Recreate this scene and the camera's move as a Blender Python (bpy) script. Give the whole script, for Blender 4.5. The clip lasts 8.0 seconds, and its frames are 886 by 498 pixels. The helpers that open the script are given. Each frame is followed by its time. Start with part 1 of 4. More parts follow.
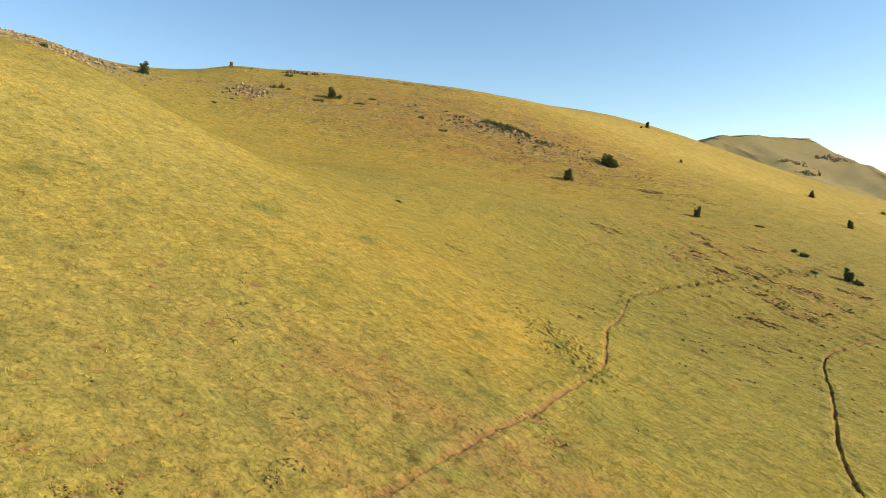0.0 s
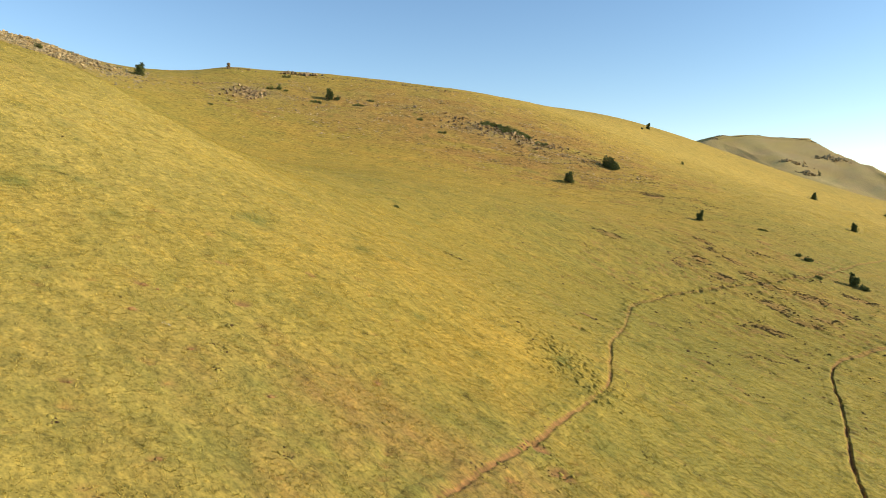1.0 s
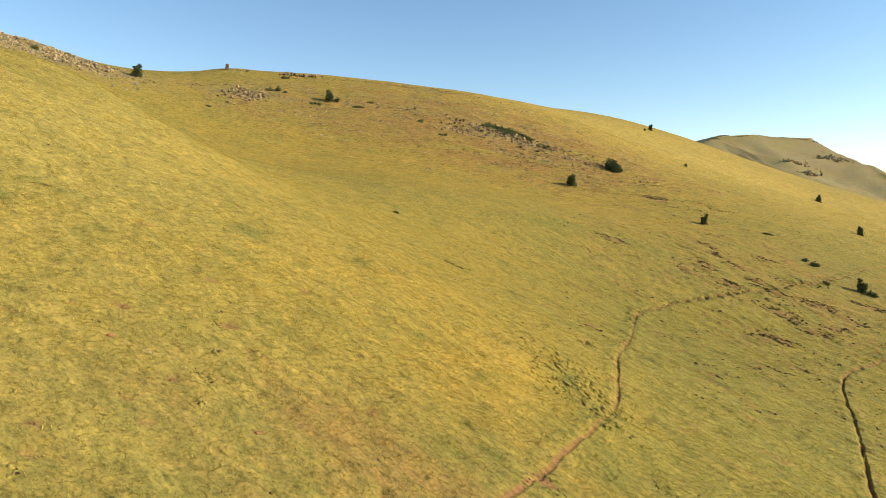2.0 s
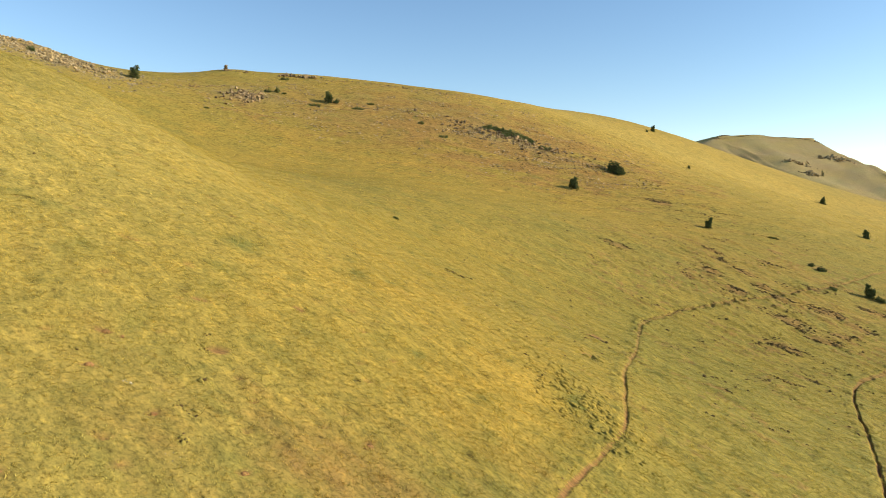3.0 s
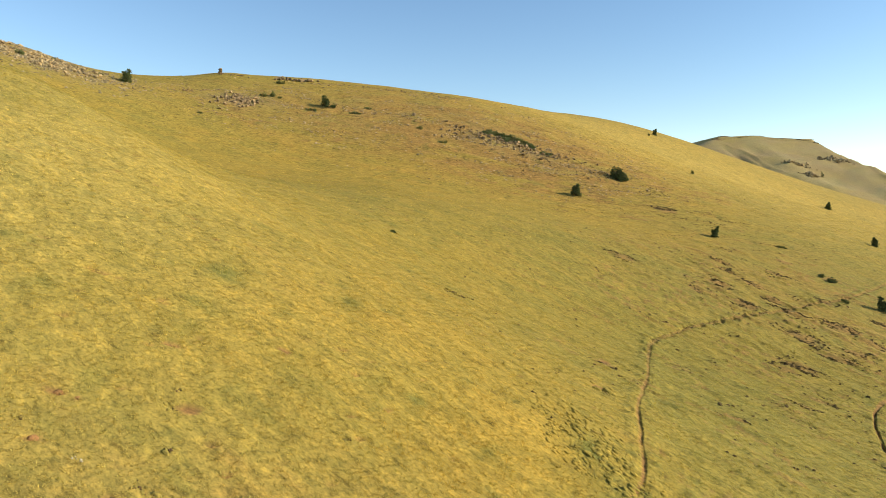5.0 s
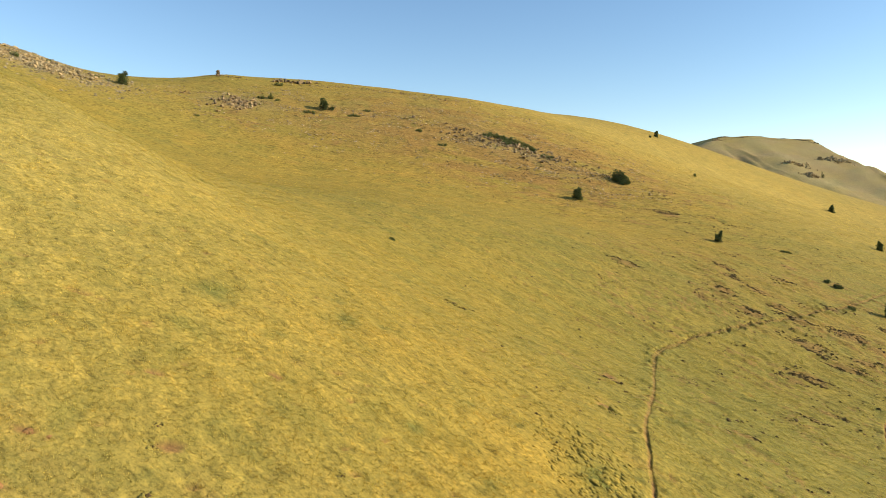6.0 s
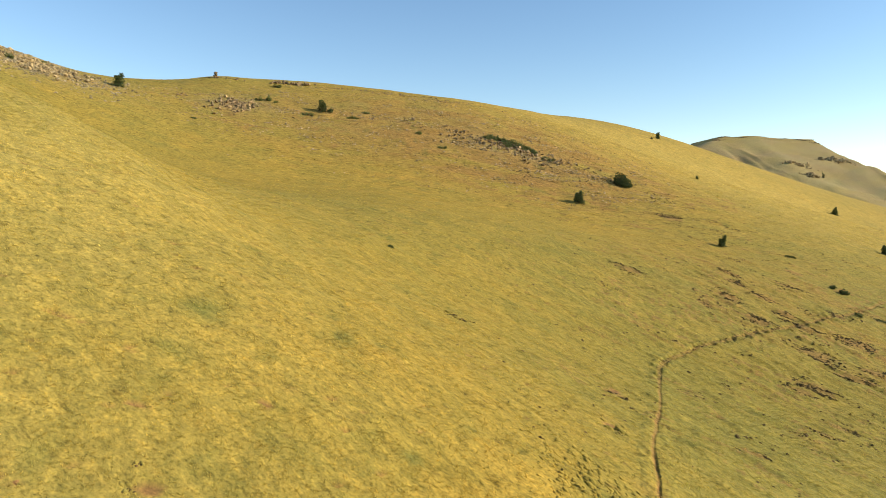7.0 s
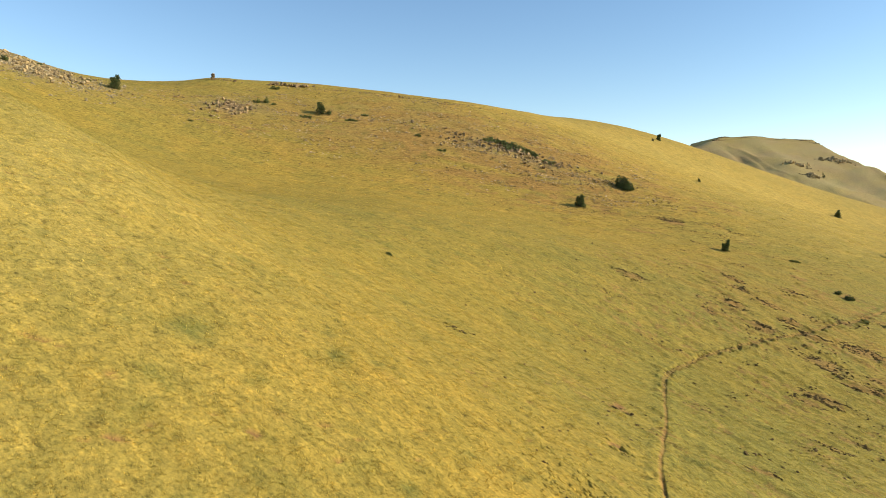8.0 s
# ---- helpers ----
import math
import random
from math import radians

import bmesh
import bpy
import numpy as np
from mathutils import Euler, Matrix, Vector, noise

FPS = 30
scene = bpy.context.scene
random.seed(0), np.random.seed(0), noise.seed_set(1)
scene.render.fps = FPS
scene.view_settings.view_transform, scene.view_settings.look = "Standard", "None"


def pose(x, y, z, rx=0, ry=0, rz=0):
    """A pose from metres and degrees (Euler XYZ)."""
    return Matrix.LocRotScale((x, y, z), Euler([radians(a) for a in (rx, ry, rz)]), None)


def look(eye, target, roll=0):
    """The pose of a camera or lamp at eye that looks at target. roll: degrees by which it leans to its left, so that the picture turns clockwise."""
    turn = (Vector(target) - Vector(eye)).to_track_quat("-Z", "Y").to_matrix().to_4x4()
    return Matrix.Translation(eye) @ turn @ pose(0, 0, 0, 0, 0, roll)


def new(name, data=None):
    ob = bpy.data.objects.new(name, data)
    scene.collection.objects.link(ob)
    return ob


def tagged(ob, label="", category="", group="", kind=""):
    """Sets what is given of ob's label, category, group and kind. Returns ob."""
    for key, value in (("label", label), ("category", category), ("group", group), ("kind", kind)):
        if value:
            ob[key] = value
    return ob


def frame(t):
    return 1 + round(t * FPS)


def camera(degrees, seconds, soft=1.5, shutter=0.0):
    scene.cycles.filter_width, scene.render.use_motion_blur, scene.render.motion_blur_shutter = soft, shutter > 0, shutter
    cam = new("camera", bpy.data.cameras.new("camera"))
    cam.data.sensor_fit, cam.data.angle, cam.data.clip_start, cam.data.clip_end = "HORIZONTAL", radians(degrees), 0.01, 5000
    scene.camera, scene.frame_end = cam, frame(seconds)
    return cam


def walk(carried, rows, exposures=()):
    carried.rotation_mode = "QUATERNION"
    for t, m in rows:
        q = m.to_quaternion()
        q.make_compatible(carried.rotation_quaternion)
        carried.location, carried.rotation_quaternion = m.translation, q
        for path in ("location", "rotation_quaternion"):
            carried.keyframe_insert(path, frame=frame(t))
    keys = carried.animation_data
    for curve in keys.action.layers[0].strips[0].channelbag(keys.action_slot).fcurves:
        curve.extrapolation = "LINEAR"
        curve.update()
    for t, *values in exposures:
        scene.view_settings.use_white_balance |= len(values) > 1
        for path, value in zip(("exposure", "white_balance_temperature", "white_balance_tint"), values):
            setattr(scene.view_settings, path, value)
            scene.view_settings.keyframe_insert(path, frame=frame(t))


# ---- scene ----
cam = camera(69.1, 8.0, soft=0.8)
METRES, EYE, TILT, LEAN, TURN = 13.5, 20.0, -4.0, 0.0, 0.0
ROWS = [
    (0.0, 0.0, 0.0, 0.0, -0.0, 0.0, -0.0),
    (0.5, 0.0016, 0.0543, 0.0273, -0.02, -0.02, 0.01),
    (1.0, 0.0056, 0.1133, 0.0564, -0.04, -0.02, 0.02),
    (1.5, 0.0077, 0.1718, 0.0864, -0.01, -0.03, 0.02),
    (3.0, 0.0057, 0.3414, 0.1733, 0.08, -0.08, 0.02),
    (3.5, 0.0038, 0.3967, 0.2013, 0.04, -0.07, 0.03),
    (4.0, 0.0017, 0.4516, 0.2301, 0.01, -0.07, 0.04),
    (4.5, 0.0002, 0.506, 0.2586, -0.02, -0.06, 0.04),
    (6.0, -0.0006, 0.6718, 0.3478, -0.05, -0.04, 0.08),
    (6.5, 0.0001, 0.7266, 0.378, -0.05, -0.04, 0.09),
    (7.0, 0.0012, 0.7802, 0.409, -0.05, -0.06, 0.1),
    (7.5, 0.0035, 0.8336, 0.4386, -0.04, -0.06, 0.11),
    (8.0, 0.0044, 0.8846, 0.4652, -0.07, -0.06, 0.12),
]
walk(cam, [(t, pose(0, 0, EYE, TILT, LEAN, TURN) @ pose(METRES * x, METRES * y, METRES * z, 90 + pitch, roll, yaw)) for t, x, y, z, yaw, pitch, roll in ROWS])

# ---------------------------------------------------------------- world and sun
SUN_AZ, SUN_EL = 97.0, 24.0          # degrees clockwise from +y, and above the horizon
world = bpy.data.worlds.new("sky")
scene.world = world
world.use_nodes = True
wn = world.node_tree
sky = wn.nodes.new("ShaderNodeTexSky")
sky.sky_type = "NISHITA"
sky.sun_disc = False
sky.sun_elevation = radians(SUN_EL)
sky.sun_rotation = radians(SUN_AZ)
sky.altitude = 1600
sky.air_density, sky.dust_density, sky.ozone_density = 1.2, 0.0, 1.1
wn.nodes["Background"].inputs["Strength"].default_value = 0.162
clear = wn.nodes.new("ShaderNodeHueSaturation")
clear.inputs["Saturation"].default_value = 1.14
wn.links.new(sky.outputs[0], clear.inputs["Color"])
wn.links.new(clear.outputs[0], wn.nodes["Background"].inputs["Color"])

sun_way = Vector((math.sin(radians(SUN_AZ)) * math.cos(radians(SUN_EL)), math.cos(radians(SUN_AZ)) * math.cos(radians(SUN_EL)), math.sin(radians(SUN_EL))))
sun = new("sun", bpy.data.lights.new("sun", "SUN"))
sun.data.energy, sun.data.angle, sun.data.color = 5.0, radians(0.53), (1.0, 0.86, 0.66)
sun.matrix_world = look(sun_way * 300, (0, 0, 0))
scene.view_settings.exposure = 0.20


# ---------------------------------------------------------------- noise over the plan
_angles = np.random.default_rng(3).uniform(0, 2 * math.pi, 512 * 512).astype(np.float32)
SLANT_X, SLANT_Y = np.cos(_angles) * 1.5, np.sin(_angles) * 1.5


def grain(x, y, size, seed):
    """Gradient noise, about -1 to 1, with bumps of that size in metres."""
    x, y = np.asarray(x, float) / size + seed * 37.7, np.asarray(y, float) / size + seed * 11.3
    fx, fy = np.floor(x), np.floor(y)
    ix, iy = fx.astype(np.int32), fy.astype(np.int32)
    fx, fy = (x - fx).astype(np.float32), (y - fy).astype(np.float32)
    sx, sy = fx * fx * fx * (fx * (fx * 6 - 15) + 10), fy * fy * fy * (fy * (fy * 6 - 15) + 10)
    out = 0
    for ox in (0, 1):
        for oy in (0, 1):
            k = ((ix + ox) & 511) * 512 + ((iy + oy) & 511)
            d = SLANT_X[k] * (fx - ox) + SLANT_Y[k] * (fy - oy)
            out = out + d * (sx if ox else 1 - sx) * (sy if oy else 1 - sy)
    return out


def fbm(x, y, size, seed, octaves=4):
    out, amp = 0, 1.0
    for k in range(octaves):
        out = out + amp * grain(x, y, size / 2.03 ** k, seed + 17 * k)
        amp *= 0.5
    return out / 1.6


def combed(x, y, size, seed, octaves=3):
    """Noise drawn out three times: down the fall of the near slopes, along the terraces of the far slope."""
    c, q = math.cos(radians(FALL)), math.sin(radians(FALL))
    near = fbm((x * c + y * q) / 3.0, y * c - x * q, size, seed, octaves)
    far = step(98, 122, y)
    return near * (1 - far) + far * fbm(x / 3.6, y, max(size, 2.2), seed + 3, 2) if np.any(far > 0) else near


FALL = -38.0                          # the way the slope falls on the plan, degrees from +x


def step(a, b, v):
    q = np.clip((v - a) / (b - a), 0, 1)
    return q * q * (3 - 2 * q)


def blob(x, y, cx, cy, rx, ry, turn=0.0):
    c, s = math.cos(radians(turn)), math.sin(radians(turn))
    dx, dy = x - cx, y - cy
    return np.exp(-(((dx * c + dy * s) / rx) ** 2 + ((dy * c - dx * s) / ry) ** 2))


# ---------------------------------------------------------------- the lie of the land
# small swells of the spur and the crest: place, radius, height
KNOLLS = [(-47, 78, 10, 2.51), (-38, 71, 9, 1.81), (-30, 65, 8, 0.88), (-22, 60, 8, 0.87), (-46, 92, 11, -1.31), (-34, 84, 10, 0.76), (-10, 72, 10, 0.39), (-92, 150, 10, 1.75), (-53, 166, 8, 1.27), (-14, 165, 12, 0.6), (4, 165, 11, 0.6)]
# heights of a loose net over the slope: a row for each station going up the valley, from the uphill to the downhill side
LAND = np.array([
    [54.3, 31.3, 10.6, -4.2, -15.2, -25.1, -34.2, -43.3],
    [69.0, 46.9, 25.9, 17.9, 3.8, -9.7, -22.2, -33.2],
    [80.4, 56.0, 20.9, 12.6, -1.6, -0.3, -13.4, -25.0],
    [87.3, 64.7, 33.5, 20.5, 6.7, -8.5, -12.2, -20.4],
    [91.2, 66.9, 36.0, 18.0, 5.2, 0.6, -9.5, -18.8],
    [92.6, 46.4, 25.3, 27.3, 20.4, 4.3, -9.8, -20.1],
    [114.8, 69.8, 30.4, 25.5, 19.2, 24.9, -20.0, -23.9],
    [109.3, 50.7, 55.1, 54.2, 49.3, 21.0, 2.5, -14.3],
    [88.7, 51.7, 67.9, 51.3, 54.5, 46.0, 6.0, -11.8],
    [70.9, 40.0, 27.8, 32.0, 59.8, 60.7, 17.3, -7.9],
    [63.8, 45.2, 33.8, 35.7, 42.0, 47.7, 26.8, -2.3],
    [62.4, 50.6, 40.3, 32.7, 24.1, 20.6, 14.2, -1.5]])


def weights(s, n):
    q = s * (n - 3)
    k = np.floor(q).astype(int)
    f = q - k
    return k, ((1 - f) ** 3 / 6, (3 * f ** 3 - 6 * f ** 2 + 4) / 6, (-3 * f ** 3 + 3 * f ** 2 + 3 * f + 1) / 6, f ** 3 / 6)


def far_land(x, y):
    """The flat-topped mountain across the valley, a ridge behind it and the valley's floor."""
    left = MESA_X0 - 1.3 * np.clip(1040 - y, 0, 400)
    dx = np.where(x < left, (left - x) * 2.2, np.where(x > MESA_X1, (x - MESA_X1) * 1.15, 0))
    dy = np.where(y < 1040, 1040 - y, np.where(y > 1160, y - 1160, 0))
    d = dx + dy * 0.8
    t = 129.0 - 4.4 * step(470, 590, x) - 0.42 * d - 3 * step(0, 6, d) + 1.5 * fbm(x, y, 60, 61) + 1.6 * np.exp(-((x - 496) / 24) ** 2) + (8 * fbm(x, y, 150, 65) - 13 * np.abs(fbm(x, y * 0.4, 70, 66)) - 5 * np.abs(fbm(x, y, 24, 70))) * step(10, 90, d)
    d2 = np.hypot((x - 1480) * 0.8, y - 2000)
    r = 128 - 0.3 * d2 + 12 * fbm(x, y, 300, 62)
    d3 = np.hypot(x + 700, (y + 900) * 0.6)
    w = 150 - 0.25 * d3 + 20 * fbm(x, y, 400, 63)
    return np.maximum(np.maximum(t, r), np.maximum(w, -70 + 14 * fbm(x, y, 500, 64)))


MESA_X0, MESA_X1 = 439, 588


def land(x, y):
    """Height of the smooth ground."""
    u = np.clip((np.arcsinh(x / 40) + 1.85) / 4.1, 0, 0.99999)
    v = np.clip((np.arcsinh((y - 75) / 90) + 0.95) / 2.73, 0, 0.99999)
    (ku, bu), (kv, bv) = weights(u, 8), weights(v, 12)
    near = 0
    for i in range(4):
        for j in range(4):
            near = near + LAND[kv + j, ku + i] * bu[i] * bv[j]
    for cx, cy, r, up in KNOLLS:
        near = near + up * np.exp(-((x - cx) ** 2 + (y - cy) ** 2) / r ** 2)
    out = np.hypot(np.maximum(np.maximum(x - 188, -125 - x), 0), np.maximum(np.maximum(y - 337, -24 - y), 0))
    if np.any(out > 0):
        near = near + (far_land(x, y) - near) * step(0, 420, out)
    return near


# trodden paths: stations on the plan
PATH_MAIN = [(-6.5, 10.5), (-2.2, 17.0), (-1.5, 17.9), (0.0, 20.8), (1.4, 23.2), (3.2, 26.1), (5.2, 29.5), (7.3, 33.1), (8.8, 35.8), (9.7, 38.0), (10.4, 40.7), (11.3, 44.0), (12.3, 47.6), (14.0, 52.0), (16.2, 57.8),
             (18.1, 63.6), (20.6, 70.1), (25.0, 75.2), (29.9, 79.3), (36.4, 84.1), (42.3, 87.7), (50.5, 93.3), (57.9, 98.4), (62.9, 102.5), (68.4, 106.9), (77.3, 113.0)]
PATH_SIDE = [(18.2, 24.0), (20.6, 30.6), (21.4, 32.9), (23.3, 36.9), (26.7, 42.9), (31.5, 51.2), (35.0, 58.0), (37.9, 63.1), (41.0, 67.0), (45.5, 70.5), (52.1, 75.0), (62.0, 81.0)]


def along(stations):
    """A smooth run of points through the stations, every 0.25 m or so."""
    p = np.array(stations)
    p = np.vstack([2 * p[0] - p[1], p, 2 * p[-1] - p[-2]])
    run = []
    for a, b, c, d in zip(p, p[1:], p[2:], p[3:]):
        for q in np.arange(0, 1, 0.25 / max(np.hypot(*(c - b)), 0.3)):
            run.append(0.5 * (2 * b + (c - a) * q + (2 * a - 5 * b + 4 * c - d) * q * q + (3 * b - a - 3 * c + d) * q ** 3))
    run = np.array(run)
    wob = np.stack([grain(run[:, 0], run[:, 1], 2.2, 5), grain(run[:, 0], run[:, 1], 2.2, 6)], 1)
    return run + 0.07 * wob


RUN_MAIN, RUN_SIDE = along(PATH_MAIN), along(PATH_SIDE)


def from_run(x, y, run):
    """Distance from a path's middle line (signed, plus on its right going up) and the station's y; far points get 99."""
    x, y = np.ravel(x), np.ravel(y)
    dist, at = np.full(x.shape, 99.0), np.zeros(x.shape)
    lo, hi = run.min(0) - 3, run.max(0) + 3
    pick = np.nonzero((x > lo[0]) & (x < hi[0]) & (y > lo[1]) & (y < hi[1]))[0]
    # sort by rows of y to keep the search short
    tangent = np.gradient(run, axis=0)
    for y0 in np.arange(lo[1], hi[1], 1.5):
        sel = pick[(y[pick] >= y0) & (y[pick] < y0 + 1.5)]
        k = np.nonzero((run[:, 1] > y0 - 3.5) & (run[:, 1] < y0 + 5))[0]
        if not len(sel) or not len(k):
            continue
        for chunk in np.array_split(sel, max(1, len(sel) // 20000)):
            dx, dy = x[chunk, None] - run[k, 0], y[chunk, None] - run[k, 1]
            d2 = dx * dx + dy * dy
            j = np.argmin(d2, 1)
            r = np.arange(len(chunk))
            side = np.sign(tangent[k[j], 1] * dx[r, j] - tangent[k[j], 0] * dy[r, j])
            dist[chunk], at[chunk] = np.sqrt(d2[r, j]) * side, run[k[j], 1]
    return dist, at


# bare red scrapes, dug by hooves: place, half-lengths
SCRAPES = [(3.9, 26.6, 0.85, 0.60), (4.5, 25.2, 0.70, 0.50), (0.0, 19.4, 0.32, 0.22), (2.4, 23.4, 0.28, 0.22), (-5.8, 23.1, 0.22, 0.2), (-8.7, 21.7, 0.26, 0.2), (-10.8, 20.1, 0.2, 0.16), (-7.4, 18.0, 0.24, 0.2),
           (-9.6, 14.3, 0.22, 0.18), (-7.2, 14.9, 0.28, 0.2), (-7.4, 14.2, 0.22, 0.2), (-11.7, 25.8, 0.26, 0.2), (-11.8, 28.2, 0.24, 0.18), (-12.4, 28.1, 0.26, 0.2), (-9.0, 24.5, 0.26, 0.22), (-8.7, 29.5, 0.5, 0.4),
           (-4.5, 20.4, 0.24, 0.2), (-7.0, 35.8, 0.3, 0.26), (-10.7, 33.0, 0.36, 0.28), (-2.5, 26.9, 0.2, 0.2), (10.0, 47.8, 0.5, 0.7), (12.6, 57.2, 0.5, 0.9)]
# trodden hollows, dark clods of earth standing in for their shade: place, radius, number
DIGGINGS = [(-10.1, 18.0, 0.16, 12), (-7.35, 14.1, 0.22, 22), (-8.1, 13.2, 0.25, 16), (-4.5, 20.2, 0.22, 16), (-4.3, 17.4, 0.28, 22), (-4.5, 16.4, 0.30, 26), (-7.7, 23.5, 0.2, 12), (-9.4, 30.2, 0.25, 14), (-9.2, 29.2, 0.2, 12),
            (-8.4, 27.1, 0.2, 14), (-8.5, 25.2, 0.22, 18), (-8.0, 24.9, 0.22, 12), (-12.5, 26.4, 0.16, 8), (-3.5, 31.1, 0.12, 6), (0.9, 61.6, 0.3, 10), (10.0, 46.8, 0.4, 16), (9.2, 29.6, 0.4, 16), (11.3, 29.6, 0.4, 14),
            (3.9, 26.4, 0.8, 60), (4.6, 25.0, 0.6, 30), (2.3, 24.2, 0.3, 14), (20.2, 64.0, 0.6, 14), (-2.0, 24.2, 0.3, 10)]
# brown scars of broken terraces on the damp slope: place, half-length down the slope
SCARS = [(40.0, 98.8, 1.6), (36.5, 92.4, 2.0), (42.4, 95.0, 1.8), (53.4, 108.1, 1.4), (37.8, 87.2, 2.0), (43.7, 88.1, 2.2), (43.0, 91.0, 1.6), (41.7, 81.2, 2.2), (49.6, 86.4, 2.4), (43.4, 77.3, 2.2), (36.6, 73.0, 2.2), (51.2, 83.1, 1.8),
         (34.4, 71.7, 1.4), (32.0, 88.6, 1.2), (51.7, 94.2, 1.4), (24.2, 93.8, 1.9), (34.5, 65.0, 1.4), (31.4, 62.5, 1.2), (20.7, 53.1, 1.0), (41.3, 126.0, 2.6), (41.0, 102.0, 1.4), (49.0, 101.7, 1.6), (12.4, 56.4, 0.9), (58.0, 90.0, 2.0), (47.0, 79.5, 1.6)]
# green, rank patches
RANK = [(-5.4, 45.3, 0.7, 1.3), (-1.2, 36.1, 0.45, 0.6), (7.0, 38.0, 0.9, 1.6), (-21.5, 34.0, 0.8, 1.0), (-11.5, 42.0, 1.2, 1.6)]


def scarred(x, y):
    """Share of broken, trodden ground round the scars."""
    out = np.zeros(np.shape(x))
    for cx, cy, r in SCARS:
        out = np.maximum(out, blob(x, y, cx, cy, r, 0.58 * r, FALL + 14))
    return out


def cover(x, y):
    """What grows where: shares of straw-gold grass, rank green, brown heath, and bare earth, each 0 to 1."""
    big, mid, fine = fbm(x, y, 22, 11), combed(x, y, 3.2, 12), combed(x, y, 0.55, 13)
    gold = 0.38 + 0.48 * blob(x, y, -5, 43, 9, 17, -12) + 0.45 * blob(x, y, 3.0, 36, 3.0, 7, -25) + 0.20 * blob(x, y, -22, 56, 14, 13) + 0.30 * blob(x, y, 70, 178, 58, 32)
    gold = gold - 0.18 * blob(x, y, 30, 60, 17, 40, -20) + 0.06 * blob(x, y, 0, 92, 40, 22) - 0.38 * blob(x, y, 75, 118, 32, 36) - 0.16 * blob(x, y, 2, 21, 6, 6) + 0.26 * step(92, 118, y) * step(-62, -15, x) - 0.22 * blob(x, y, -11, 20, 10, 10) + 0.30 * big + 0.36 * mid + 0.26 * fine
    green = 0.0
    for cx, cy, rx, ry in RANK:
        green = np.maximum(green, blob(x, y, cx, cy, rx, ry))
    green = np.clip(green * (0.65 + 0.7 * mid + 0.7 * fine) + 0.6 * step(0.2, 0.8, fbm(x, y, 2.6, 14) + 0.5 * fine) + 0.35 * blob(x, y, 28, 58, 15, 28, -20) * (0.6 + mid), 0, 1)
    heath = 1.25 * blob(x, y, 2, 147, 38, 15) + 1.1 * blob(x, y, 22, 139, 19, 12) + 0.45 * blob(x, y, 50, 96, 26, 24) + 0.7 * blob(x, y, -3, 22.5, 8, 6) + 0.7 * blob(x, y, 3.5, 20, 5, 5) + 1.0 * blob(x, y, -85, 142, 14, 5.5) + 0.8 * blob(x, y, -44, 148, 5, 3.5)
    heath = np.clip(heath * (0.60 + 0.9 * mid + 0.8 * fine) + 0.38 * step(0.25, 0.8, combed(x, y, 2.4, 15) + 0.4 * fine) * (1 - 0.6 * blob(x, y, -22, 46, 14, 26)), 0, 1)
    bare = 0.0
    for cx, cy, rx, ry in SCRAPES:
        bare = np.maximum(bare, blob(x, y, cx, cy, rx, ry))
    bare = step(0.40, 0.70, bare + 0.45 * fine + 0.2 * mid - 0.04)
    broken = scarred(x, y)
    heath = np.maximum(heath, 1.3 * step(0.24, 0.55, broken * 0.8 + 0.36 * combed(x, y, 0.7, 18) - 0.05))
    return np.clip(gold, 0, 1), green, heath, bare


# pale is distance haze held as a colour; the others are ground cover
TINTS = {"straw": (0.422, 0.283, 0.049), "meadow": (0.272, 0.224, 0.047), "green": (0.155, 0.168, 0.040), "heath": (0.315, 0.179, 0.058), "earth": (0.285, 0.148, 0.054), "pale": (0.370, 0.325, 0.185), "dry": (0.490, 0.378, 0.100), "scree": (0.310, 0.225, 0.115), "scar": (0.135, 0.085, 0.040)}


def stands(x, y):
    """Shares of the paler dry grass on the spur and of scree round the crest's rocks."""
    x, y = np.ravel(x), np.ravel(y)
    n = fbm(x, y, 5, 16)
    dry = np.clip(0.85 * blob(x, y, -29, 52, 16, 27, 15) * (0.88 + 0.4 * n) * (1 - step(70, 86, y)) + 0.34 * blob(x, y, -12, 20, 10, 10) + 0.5 * blob(x, y, 70, 178, 58, 30) * (0.85 + 0.5 * n), 0, 1)
    scree = np.clip((1.3 * blob(x, y, -85, 140.5, 16, 8) + 0.9 * blob(x, y, -44, 148, 6, 4) + 0.6 * blob(x, y, 16, 144, 13, 4, -14) + 0.35 * blob(x, y, -8, 150, 40, 12)) * (0.8 + 0.9 * n), 0, 1)
    return dry, scree


def tint(x, y, gold, green, heath, bare, far=None):
    c = {k: np.array(v) for k, v in TINTS.items()}
    g = gold[:, None]
    out = c["meadow"] * (1 - g) + c["straw"] * g
    dry, scree = stands(x, y)
    out = out + (c["dry"] * (0.82 + 0.18 * g) - out) * 0.85 * dry[:, None]
    heath = heath * (1 - 0.6 * scree)
    out = out + (c["scree"] - out) * 0.8 * scree[:, None]
    for share, key, most in ((np.minimum(heath, 1), "heath", 0.8), (np.clip(heath - 1, 0, 1), "scar", 0.9), (green, "green", 0.8), (bare, "earth", 0.95)):
        s = share[:, None] * most
        out = out * (1 - s) + c[key] * s
    # distance haze put into the colour: far ground drawn towards pale
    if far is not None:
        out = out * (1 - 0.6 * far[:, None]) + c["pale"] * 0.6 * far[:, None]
    return out


